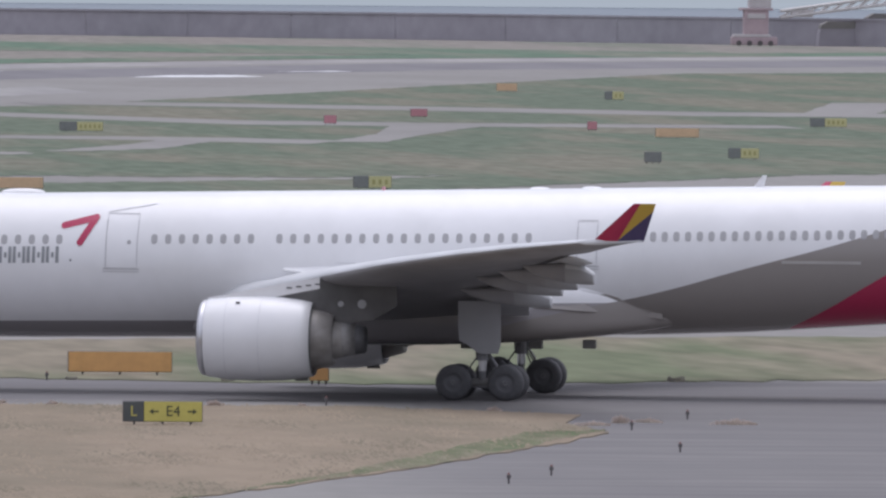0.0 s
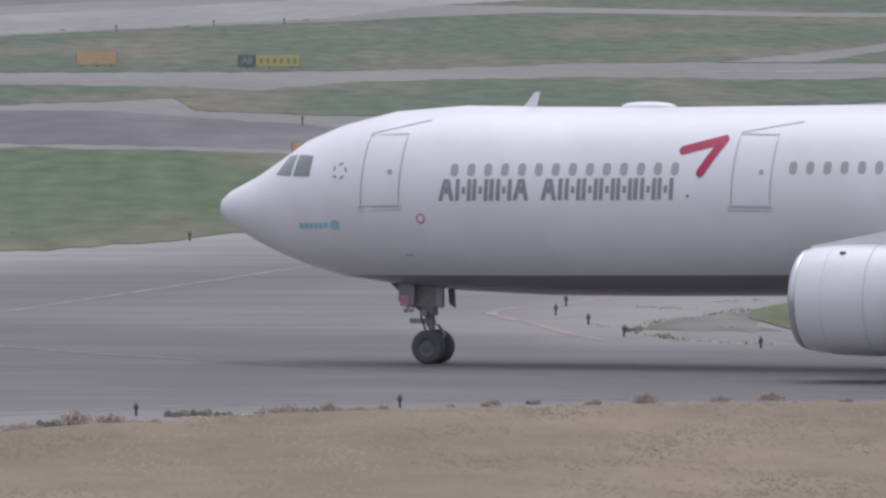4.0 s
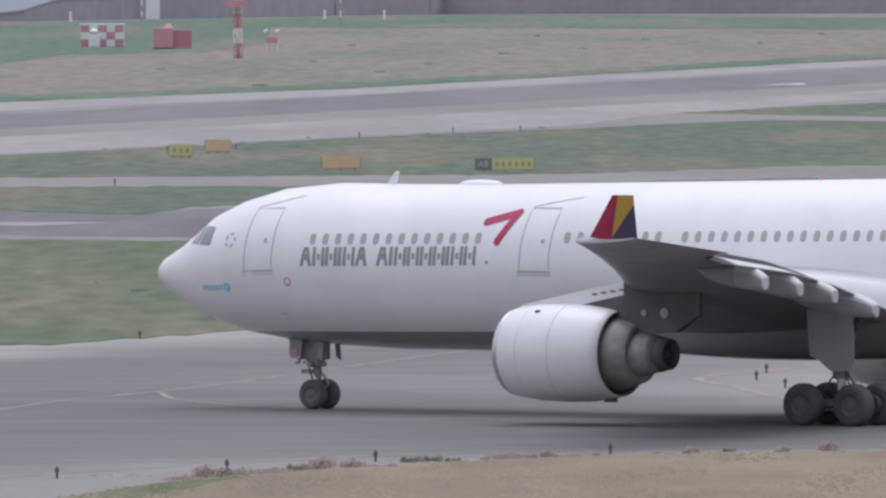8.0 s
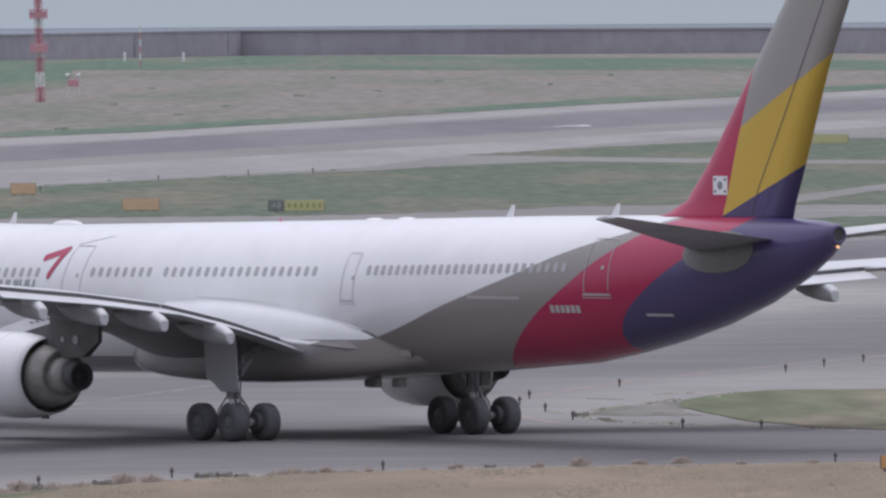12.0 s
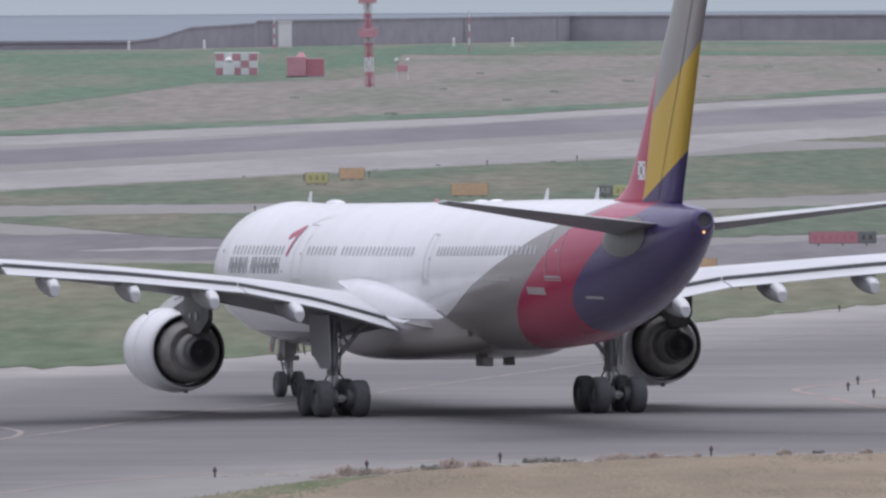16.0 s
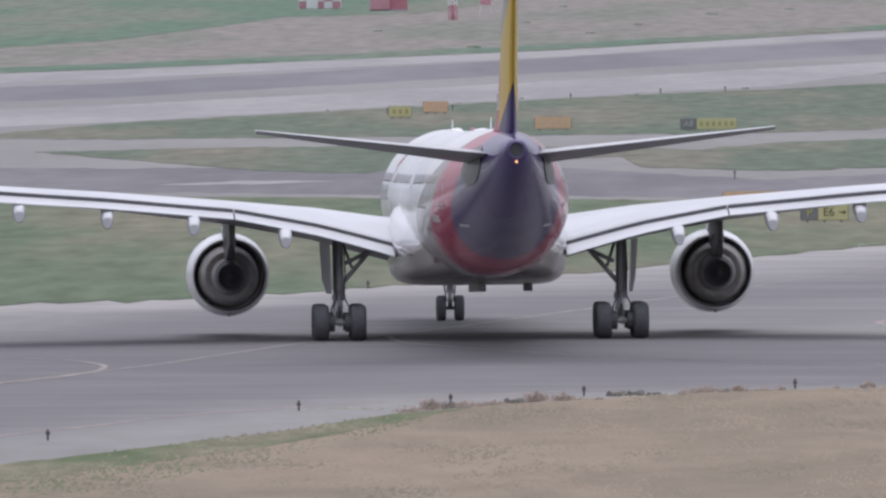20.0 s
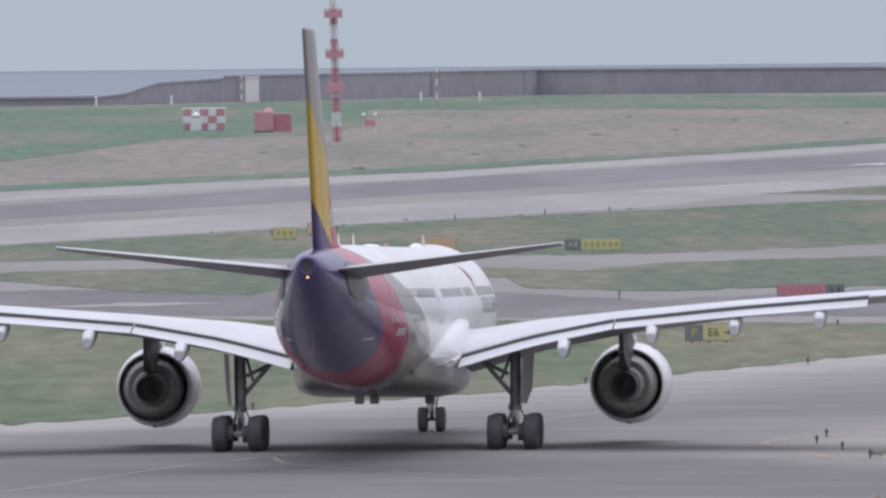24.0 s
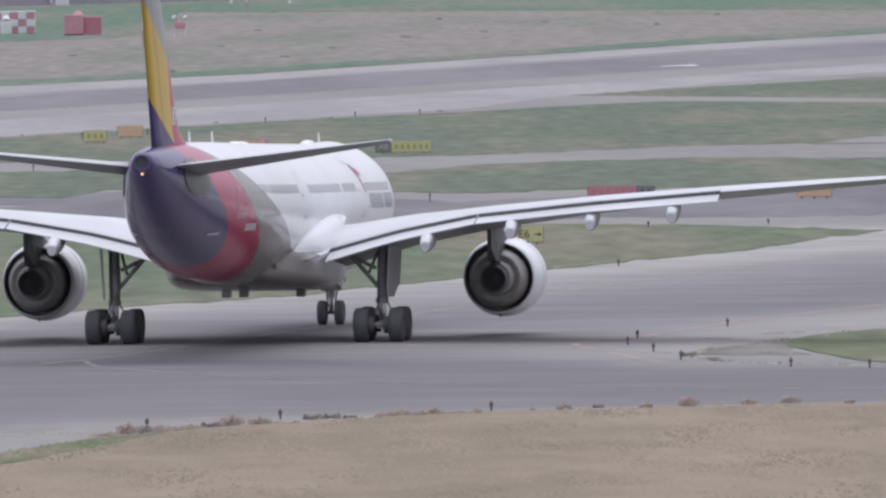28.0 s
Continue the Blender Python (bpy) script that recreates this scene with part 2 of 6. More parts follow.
# paler faces for distant boards: the haze is put into their colour
M_SIGNYF = mat("hazed_yellow_sign_face", (0.58, 0.55, 0.29), 0.6, vary=0.06, scale=4.0)
M_SIGNOF = mat("hazed_orange_board", (0.68, 0.47, 0.30), 0.6, vary=0.08, scale=3.0)
M_SIGNKF = mat("hazed_black_sign_face", (0.21, 0.22, 0.215), 0.6, vary=0.1)
M_SIGNRF = mat("hazed_red_sign_face", (0.52, 0.24, 0.27), 0.6, vary=0.06, scale=4.0)
M_BYPASS = mat("dark_duct_liner", (0.16, 0.157, 0.16), 0.6, vary=0.1)
M_PLATE = mat("bare_tail_plate", (0.20, 0.20, 0.19), 0.4, vary=0.1)
M_SOOT = mat("black_soot", (0.07, 0.07, 0.075), 0.8, vary=0.1)
# pylon grey darkened to hold the shade under the wing
M_PYLON = mat("shade_dark_pylon_paint", (0.11, 0.107, 0.107), 0.5, vary=0.15, scale=2.0, second=(0.085, 0.083, 0.083), second_scale=0.7)
M_FTURF = mat("far_green_turf", (0.118, 0.172, 0.125), 0.95, vary=0.22, scale=1.2, second=(0.175, 0.185, 0.148), second_scale=0.1, stretch=(0.35, 0.03, 1), shift=0.03, spec=0.08)
M_LENS = mat("dark_red_lens", (0.18, 0.07, 0.06), 0.4, vary=0.05)
M_DOOR = mat("gear_door_paint", (0.36, 0.36, 0.37), 0.45, vary=0.04, scale=1.0)
M_PRINT = mat("faded_print_paint", (0.43, 0.41, 0.39), 0.5, vary=0.05)
M_COWL = mat("cowl_seam_line", (0.66, 0.66, 0.675), 0.5)
M_AVWHT = mat("signal_white_paint", (0.75, 0.75, 0.74), 0.6, vary=0.05)


# ---- mesh helpers ----
def put(name, bm, material, parent=None, label="", smooth=False):
    """Links a bmesh as one mesh object; as a part where a parent is given."""
    me = bpy.data.meshes.new(name)
    bmesh.ops.recalc_face_normals(bm, faces=bm.faces)
    if smooth:
        for f in bm.faces:
            f.smooth = True
    bm.to_mesh(me)
    bm.free()
    for m in (material if isinstance(material, (list, tuple)) else (material,)):
        me.materials.append(m)
    ob = new(name, me)
    if parent:
        ob.parent = parent
    if label:
        ob["label"] = label
    return ob


def part(name, bm, material, parent, label="", smooth=False):
    return put(name, bm, material, parent, label, smooth)


def empty(name, m=None):
    e = new(name)
    e.empty_display_size = 0.5
    if m is not None:
        e.matrix_world = m
    return e


def add_box(bm, c, s, rz=0.0, bevel=0.0):
    r = bmesh.ops.create_cube(bm, size=1, matrix=Matrix.Translation(c) @ Matrix.Rotation(rz, 4, "Z") @ Matrix.Diagonal((*s, 1)))
    if bevel:
        es = list({e for v in r["verts"] for e in v.link_edges})
        bmesh.ops.bevel(bm, geom=es, offset=bevel, segments=2, affect="EDGES", profile=0.5)
    return bm


def add_tube(bm, a, b, r0, r1=None, seg=12, caps=True):
    a, b = Vector(a), Vector(b)
    d = b - a
    bmesh.ops.create_cone(bm, cap_ends=caps, segments=seg, radius1=r0, radius2=r0 if r1 is None else r1, depth=d.length,
                          matrix=Matrix.Translation((a + b) / 2) @ d.to_track_quat("Z", "Y").to_matrix().to_4x4())
    return bm


def box(c, s, rz=0.0, bevel=0.0):
    return add_box(bmesh.new(), c, s, rz, bevel)


def tube(a, b, r0, r1=None, seg=12):
    return add_tube(bmesh.new(), a, b, r0, r1, seg)


def loft(rings, close_ends=True, wrap=True):
    """A skin over rings of equal length, each a list of points."""
    bm = bmesh.new()
    vs = [[bm.verts.new(p) for p in r] for r in rings]
    n = len(vs[0])
    for a, b in zip(vs, vs[1:]):
        for i in range(n if wrap else n - 1):
            j = (i + 1) % n
            bm.faces.new((a[i], a[j], b[j], b[i]))
    if close_ends:
        for r in (vs[0], vs[-1]):
            bm.faces.new(r)
    return bm


def revolve(profile, axis_y, axis_z, seg=40):
    """A body turned round a fore-and-aft axis; profile: (x, radius)."""
    return loft([[(x, axis_y + r * math.cos(2 * math.pi * i / seg), axis_z + r * math.sin(2 * math.pi * i / seg)) for i in range(seg)] for x, r in profile], close_ends=False)


# ---- ground ----
def sheet(name, outline, z, material, thick=0.06, ragged=0.0, label="", seed=1, step=6.0):
    """A flat slab with the given outline (plan metres); ragged edges wander by that much."""
    rnd = random.Random(seed)
    pts = []
    n = len(outline)
    for i, p in enumerate(outline):
        q = outline[(i + 1) % n]
        pts.append(p)
        if ragged:
            length = math.hypot(q[0] - p[0], (q[1] - p[1]) * 0.2)
            k = min(int(length / (step * 0.15)), 90)
            for j in range(1, k):
                f = j / k
                w = noise.noise(((p[0] + f * (q[0] - p[0])) * 0.9, (p[1] + f * (q[1] - p[1])) * 0.08, seed * 3.1)) + 0.5 * rnd.uniform(-1, 1)
                pts.append((p[0] + f * (q[0] - p[0]), p[1] + f * (q[1] - p[1]) + w * ragged))
    bm = bmesh.new()
    top = [bm.verts.new((x, y, z)) for x, y in pts]
    low = [bm.verts.new((x, y, z - thick)) for x, y in pts]
    es = []
    m = len(pts)
    for i in range(m):
        j = (i + 1) % m
        bm.faces.new((top[i], low[i], low[j], top[j]))
        es.append(bm.edges.get((top[i], top[j])))
    bmesh.ops.triangle_fill(bm, use_beauty=True, edges=es)
    ob = put(name, bm, material)
    return tagged(ob, label, kind="structure")


ground = sheet("ground", [(-3500, -900), (3500, -900), (3500, 4990), (-3500, 4990)], -0.06, M_FIELD, label="flat dry airfield grassland with greener patches")

RUNWAY_FAR = [(-160, 1200), (-43, 1508), (1, 1665), (56, 1956), (110, 2200), (190, 2400), (420, 2780)]
RUNWAY_NEAR = [(420, 2420), (250, 2197), (170, 2001), (136, 1785), (110, 1692), (43, 1484), (30, 1425), (20, 1332)]
sheet("pavement", RUNWAY_FAR + [(420, 380), (-160, 380)], 0.0, M_CONC, label="pale weathered concrete of taxiways and shoulders")
sheet("runway", [(-160, 1105), (-40, 1395), (53, 1835), (111, 2085), (190, 2310), (420, 2700), (420, 2570), (190, 2190), (111, 1965), (48, 1662), (-37, 1298), (-160, 1000)], 0.005, M_DARK, 0.004, ragged=3, seed=3,
      label="dark worn asphalt along the middle of the runway")
sheet("runway_shoulder_far", [(-160, 1196), (-43, 1504), (1, 1661), (56, 1950), (110, 2194), (190, 2394), (420, 2770), (420, 2720), (190, 2335), (111, 2120), (54, 1870), (0, 1595), (-41, 1430), (-160, 1130)], 0.005, M_SHOULDER, 0.004, ragged=3, seed=23, label="pale concrete shoulder along the runway")
sheet("runway_shoulder_near", [(-160, 960), (-37, 1245), (0, 1390), (46, 1585), (110, 1870), (111, 1790), (45, 1515), (20, 1345), (1, 1282), (-33, 1156), (-60, 1085), (-160, 860)], 0.005, M_SHOULDER, 0.004, ragged=3, seed=24, label="pale concrete shoulder along the runway")
sheet("taxiway_far", [(-160, 955), (-34, 962), (0, 950), (12, 905), (30, 940), (70, 1000), (130, 1040), (300, 1100), (300, 1000), (130, 960), (72, 905), (32, 850), (8, 855), (-23, 880), (-160, 890)], 0.008, M_ASPH, 0.004, ragged=3, seed=4,
      label="grey asphalt taxiway between strips of turf")
sheet("turf_beside_runway", [(-42, 1085), (-33, 1148), (-14, 1217), (1, 1271), (17, 1318), (27, 1410), (29.6, 1428), (43, 1482), (64, 1548), (77, 1590), (100, 1636), (111, 1694), (137, 1802), (166, 1930), (218, 2150), (300, 2260), (300, 1290), (133, 1146), (102, 1133), (85, 1108), (57, 1106), (42, 1115), (32, 1114), (14, 1079), (9, 1079), (-31, 1073)],
      0.025, M_TURF, 0.04, ragged=4, seed=6, label="broad green turf beside the runway")
# pale service roads crossing that turf
for i, ring in enumerate(([(14, 1306), (20, 1350), (27, 1414), (29.4, 1424), (41, 1401), (56.5, 1372), (70, 1357), (86, 1353), (97, 1349), (105, 1334), (100, 1310), (84, 1330), (69, 1336), (55, 1344), (45, 1360), (36, 1372), (26, 1345), (19, 1318)],
                          [(62, 1575), (76, 1580), (91, 1540), (107, 1495), (125, 1484), (160, 1484), (160, 1458), (122, 1453), (104, 1458), (89, 1502), (74, 1543), (60, 1545)],
                          [(95, 1665), (110, 1673), (140, 1644), (166, 1609), (240, 1600), (240, 1565), (162, 1567), (136, 1601), (108, 1634), (95, 1640)],
                          [(40, 1112), (50, 1164), (58, 1214), (63, 1236), (71, 1242), (71, 1228), (64, 1220), (54, 1166), (46, 1112)],
                          [(73, 1248), (83, 1295), (89, 1334), (95, 1342), (93, 1325), (84, 1268), (77, 1250)],
                          [(103, 1326), (112, 1385), (119, 1455), (127, 1476), (129, 1462), (117, 1388), (108, 1326)],
                          [(171, 1570), (192, 1724), (201, 1730), (184, 1607), (178, 1570)])):
    sheet("service_road", ring, 0.034 + 0.002 * i, M_CONC, 0.006, ragged=2, seed=50 + i, label="narrow pale concrete road across the turf")
sheet("turf_island_left", [(-34.5, 1021), (-20, 1036), (-9, 1034), (4, 1024), (9.6, 1009), (5.8, 990), (-9, 962), (-11.7, 935), (-18, 945), (-23.6, 972)], 0.031, M_TURF, 0.04, ragged=4, seed=8, label="tapering island of green turf between taxiways")
sheet("turf_island_right", [(4, 985), (10, 1016), (15, 1040), (30, 1058), (42, 1046), (56, 1062), (90, 1105), (142, 1250), (300, 1400), (300, 1250), (130, 1150), (84, 1040), (50, 985), (29, 945), (12, 935), (5, 950)], 0.034, M_TURF, 0.04, ragged=4, seed=9,
      label="island of dry and green turf beside a sign")
sheet("turf_main", [(-160, 900), (-23, 866), (-7, 858), (8, 842), (22, 832), (33, 811), (23.7, 765), (14, 732), (2, 688), (-8, 663), (-17, 646), (-30, 630), (-160, 560)], 0.037, M_GREEN, 0.04, ragged=4, seed=10,
      label="broad green turf beyond the near taxiway")
sheet("turf_island_near", [(20.5, 598), (20.9, 606), (22.3, 612.8), (24.6, 619), (33, 621), (48, 626), (74, 636), (200, 662), (200, 590), (66, 567), (46, 556), (32, 560), (24.5, 569), (22.5, 577), (21.2, 589)], 0.040, M_ISLE, 0.04, ragged=2.0, seed=11,
      label="rounded island of dry and green turf inside the taxiway turn")
sheet("bare_soil", [(16.6, 588), (17.6, 595), (19.0, 600), (20.6, 606.5), (22.0, 612.5), (21.2, 600), (20.4, 592), (21.0, 586), (18.6, 586)], 0.02, M_SOIL, 0.015, ragged=1.5, seed=17, step=3, label="thin weedy soil at the island's tip")
NEAR_EDGE = [(-80, 330), (-30, 410), (-15.6, 461), (-9.2, 483), (-5.4, 500), (-0.6, 512), (6, 521), (14, 525), (22, 528), (33, 525.5), (41, 526), (49, 517), (47.5, 507), (48, 496), (43.5, 478), (38, 458), (33, 442), (27, 424), (18.8, 388), (5, 345), (-20, 240), (-40, 150)]
sheet("grass_near", NEAR_EDGE + [(-80, 150)], 0.043, M_DRY, 0.04, ragged=1.6, seed=12, step=4, label="dry straw-coloured grass before the taxiway")
sheet("verge_left", [(-80, 331), (-30, 411), (-15.6, 462), (-9.2, 484), (-5.4, 500.6), (-3.0, 506), (-5.0, 494), (-8.8, 473), (-15.0, 448), (-29, 396), (-80, 316)], 0.049, M_VERGE, 0.02, ragged=1.2, seed=13, step=3, label="green grass along the pavement edge")
sheet("verge_right", [(48.2, 499), (43.7, 480), (38.2, 459), (33.2, 443.5), (27, 425), (18.8, 389), (5, 346), (4, 337), (17, 378), (24, 412), (30, 434), (35, 452), (40, 474), (45, 496)], 0.049, M_VERGE, 0.02, ragged=1.2, seed=14, step=3, label="green grass along the pavement edge")
sheet("apron_grass", [(70, 150), (70, 300), (90, 420), (200, 470), (420, 480), (420, 150)], 0.046, M_DRY, 0.04, label="dry grass beyond the turn-off")


def stripe(name, pts, width, material, z=0.012, label=""):
    """A painted line along pts, with the given width across."""
    bm = bmesh.new()
    prev = None
    for i, p in enumerate(pts):
        a, b = pts[max(i - 1, 0)], pts[min(i + 1, len(pts) - 1)]
        d = Vector((b[0] - a[0], b[1] - a[1])).normalized()
        nrm = Vector((-d.y, d.x)) * width / 2
        cur = (bm.verts.new((p[0] + nrm.x, p[1] + nrm.y, z)), bm.verts.new((p[0] - nrm.x, p[1] - nrm.y, z)))
        if prev:
            bm.faces.new((prev[0], prev[1], cur[1], cur[0]))
        prev = cur
    return tagged(put(name, bm, material), label, kind="structure")


def arc(pts, k=8):
    """A smooth line through a few points."""
    out = []
    n = len(pts)
    for i in range(n - 1):
        p0, p1, p2, p3 = (Vector(pts[max(i - 1, 0)]), Vector(pts[i]), Vector(pts[i + 1]), Vector(pts[min(i + 2, n - 1)]))
        for j in range(k):
            t = j / k
            out.append(tuple(0.5 * (2 * p1 + (p2 - p0) * t + (2 * p0 - 5 * p1 + 4 * p2 - p3) * t * t + (3 * p1 - p0 - 3 * p2 + p3) * t ** 3)))
    return out + [pts[-1]]


stripe("centre_line", arc([(-40, 470), (-22, 528), (-15.2, 554), (-12.8, 566), (-10.1, 580), (-8.0, 587), (-6.5, 592), (-4.6, 600), (-0.4, 620), (8, 660), (24, 735), (60, 870)]), 0.22, M_LINE, label="worn yellow taxiway centre line")
stripe("turn_line", arc([(-8.0, 587.4), (-6.9, 590.6), (-6.45, 589.5), (-6.3, 586), (-5.2, 579.5), (0, 566), (10, 551), (24, 544), (48, 540), (90, 541), (180, 560)]), 0.22, M_LINE, z=0.016, label="worn yellow line turning off the taxiway")
stripe("turn_line_left", arc([(-40, 560), (-26, 568), (-19, 564.5), (-16.9, 559), (-16.3, 553), (-17.1, 545), (-20, 534), (-30, 505)]), 0.24, M_LINE, z=0.016, label="worn yellow line curving on the taxiway")
stripe("edge_line", arc([(-60, 380), (-30, 450), (-16.4, 487.7), (-13.1, 499.5), (-9.65, 507.7), (-5.6, 514.5), (2, 525.5), (14, 530.5), (30, 532)]), 0.3, M_ROSE, label="faded yellow taxiway edge line")
stripe("island_line", arc([(15.4, 577), (14.4, 584), (13.4, 594), (12.5, 602), (12.6, 606), (13.4, 609.5), (15.2, 613.5), (17.5, 625), (19.3, 633), (22, 643), (34, 680), (60, 750)]), 0.34, M_ROSE, label="faded line round the turf island")
for nm, ring in (("puddle", [(96, 2045), (104, 2075), (115, 2104), (118, 2096), (108, 2060)]), ("puddle", [(130, 2015), (138, 2052), (148, 2064), (150, 2040), (141, 2022)]), ("puddle", [(158, 2128), (168, 2150), (170, 2140)]), ("puddle", [(42.8, 1680), (48.3, 1697), (48.6, 1688)]),
                 ("puddle", [(-23.5, 902), (-18, 914), (-13, 911), (-17, 903)]), ("puddle", [(35, 1075), (60, 1088), (62, 1078)])):
    tagged(sheet(nm, ring, 0.012, M_WET if ring[0][1] > 1500 else M_DAMP, 0.004, ragged=3, seed=len(bpy.data.objects), label="thin standing water on the pavement, its shine painted pale"), kind="structure")


def worn(m, stain, dusty):
    """Rubber and fuel darken the concrete where tyres roll, and dust bleaches its rim."""
    m = m.copy()
    m.name = "rubber_marked_concrete"
    n, l = m.node_tree.nodes, m.node_tree.links
    b = n["Principled BSDF"]
    tone = b.inputs["Base Color"].links[0].from_socket
    tc = n.new("ShaderNodeTexCoord")
    for attribute, colour, stretch, scale, low, high in (("bleach", dusty, (0.2, 0.2, 1), 0.8, 0.35, 1.2), ("wear", stain, (0.10, 0.16, 1), 1.1, 0.65, 1.2), ("wear", tuple(c * 0.92 for c in stain), (0.05, 0.5, 1), 1.0, -0.6, 1.0)):
        at = n.new("ShaderNodeAttribute")
        at.attribute_name = attribute
        mp = n.new("ShaderNodeMapping")
        mp.inputs["Scale"].default_value = stretch
        l.new(tc.outputs["Object"], mp.inputs["Vector"])
        tx = n.new("ShaderNodeTexNoise")
        tx.inputs["Scale"].default_value, tx.inputs["Detail"].default_value = scale, 6
        l.new(mp.outputs[0], tx.inputs["Vector"])
        sp = n.new("ShaderNodeMapRange")
        sp.inputs["From Min"].default_value, sp.inputs["From Max"].default_value = 0.3, 0.7
        sp.inputs["To Min"].default_value, sp.inputs["To Max"].default_value = low, high
        l.new(tx.outputs["Fac"], sp.inputs["Value"])
        mu = n.new("ShaderNodeMath")
        mu.operation, mu.use_clamp = "MULTIPLY", True
        l.new(at.outputs["Fac"], mu.inputs[0])
        l.new(sp.outputs[0], mu.inputs[1])
        mx = n.new("ShaderNodeMix")
        mx.data_type = "RGBA"
        l.new(mu.outputs[0], mx.inputs["Factor"])
        l.new(tone, mx.inputs["A"])
        mx.inputs["B"].default_value = (*colour, 1)
        tone = mx.outputs["Result"]
    l.new(tone, b.inputs["Base Color"])
    return m


# the near taxiway: its tone follows the routes of the wheels, and it pales along the broad turf
def gap_to(line, grid):
    return np.concatenate([np.sqrt(((c[:, None, :] - np.array(line)[None]) ** 2).sum(2)).min(1) for c in np.array_split(grid, 40)])


def ease(v):
    v = np.clip(v, 0, 1)
    return v * v * (3 - 2 * v)


# each route: its line, half the width of the dark band, the soft edge, how dark
ROUTES = [(arc([(-60, 400), (-40, 470), (-22, 528), (-14.9, 557), (-6.5, 590), (0, 620), (8, 652), (16, 677), (26, 701), (60, 790)], 24), 12, 9, 0.85),
          (arc([(-14.9, 557), (-5.8, 580), (-1, 566), (10, 552), (24, 552), (48, 548), (90, 546), (180, 560)], 24), 13, 7, 1.0),
          (arc([(-120, 520), (-40, 532), (-14, 540), (10, 549), (20, 550)], 30), 15, 12, 0.85),
          (arc([(66, 330), (56, 400), (53, 460), (58, 510), (72, 545)], 24), 10, 12, 0.75),
          (arc([(8, 690), (17, 708), (26, 722), (60, 800)], 24), 3, 8, 0.45)]
TURF_LINE = arc([(-160, 560), (-30, 630), (-17, 646), (-8, 661), (2, 688), (14, 733), (23.7, 766), (33, 811)], 24)
xs, ys = np.arange(-90, 121, 1.5), np.arange(341, 846, 3.0)
gx, gy = np.meshgrid(xs, ys)
flat = np.stack([gx.ravel(), gy.ravel()], 1)
wear = np.max([k * ease(1 - (gap_to(line, flat) - w) / edge) for line, w, edge, k in ROUTES], axis=0)
bleach = np.maximum(ease(1 - (gap_to(TURF_LINE, flat) - 2) / (11 + 0.7 * np.clip(gx.ravel() + 8, 0, 18))), 0.55 * ease(1 - (gap_to([(8, 604), (11, 600), (14, 602), (17, 622), (22, 634)], flat) - 5) / 16))
wear = wear * (1 - 0.7 * bleach)
nx, ny = len(xs), len(ys)
me = bpy.data.meshes.new("taxiway_near")
me.from_pydata([(x, y, 0.004) for x, y in flat.tolist()], [], [(j * nx + i, j * nx + i + 1, (j + 1) * nx + i + 1, (j + 1) * nx + i) for j in range(ny - 1) for i in range(nx - 1)])
me.attributes.new("wear", "FLOAT", "POINT").data.foreach_set("value", wear.astype(np.float32))
me.attributes.new("bleach", "FLOAT", "POINT").data.foreach_set("value", bleach.astype(np.float32))
me.materials.append(worn(M_CONC, (0.166, 0.160, 0.163), (0.345, 0.329, 0.314)))
tagged(new("taxiway_near", me), "grey rubber-marked surface of the near taxiway", kind="structure")


# ---- the airliner; x forward from the main gear, y to its left, z up from the tarmac ----
plane = empty("airliner")
tagged(plane, "white wide-body airliner with crimson, yellow and violet tail on the taxiway", "airplane")
SLOPE = 0.0215
# stations of the hull: x, top, bottom, half width
HULL = [(32.05, 4.52, 4.46, 0.03), (31.95, 4.78, 4.22, 0.28), (31.7, 5.0, 4.02, 0.5), (31.3, 5.2, 3.8, 0.76), (30.7, 5.5, 3.48, 1.1), (29.9, 6.02, 3.13, 1.5), (29.1, 6.55, 2.84, 1.88), (28.0, 6.98, 2.53, 2.24), (26.4, 7.33, 2.22, 2.55),
        (24.2, 7.48, 1.96, 2.76), (21.5, 7.47, 1.88, 2.81)]
HULL += [(x, 5.08 - SLOPE * x + 2.80, 5.08 - SLOPE * x - 2.78, 2.82) for x in (18, 14, 10, 6, 2, -2, -6)]
HULL += [(-9.5, 8.08, 2.56, 2.81), (-12.5, 8.14, 2.76, 2.75), (-15.0, 8.17, 2.93, 2.59), (-17.5, 8.2, 3.3, 2.35), (-20.0, 8.22, 3.76, 2.06), (-22.5, 8.24, 4.34, 1.72), (-25.0, 8.22, 5.1, 1.34), (-27.2, 8.16, 6.0, 0.92), (-28.6, 8.08, 6.75, 0.62), (-29.3, 7.98, 7.26, 0.36)]


def lift(x):
    """The hull's forward part is carried a little higher than its long slope."""
    return 0.0062 * x if 0 < x < 25 else max(0.0, 0.155 * (28.3 - x) / 3.3) if x >= 25 else 0.0


HULL = [(x, t + 0.6 * lift(x), b + 1.25 * lift(x), w) for x, t, b, w in HULL]


def hull_at(x):
    h = HULL
    for a, b in zip(h, h[1:]):
        if b[0] <= x <= a[0]:
            f = (a[0] - x) / (a[0] - b[0])
            return [p + f * (q - p) for p, q in zip(a[1:], b[1:])]
    return h[0][1:] if x > h[0][0] else h[-1][1:]


def skin(x, z, side=1, off=0.0):
    """The point of the hull's skin at x and height z on one side."""
    top, low, hw = hull_at(x)
    z += lift(x)
    c, r = (top + low) / 2, (top - low) / 2
    u = max(-0.995, min(0.995, (z - c) / r))
    k = math.sqrt(1 - u * u)
    nrm = Vector((0, k / hw, u / r)).normalized()
    return Vector((x, side * (hw * k + off * nrm.y), z + off * nrm.z))


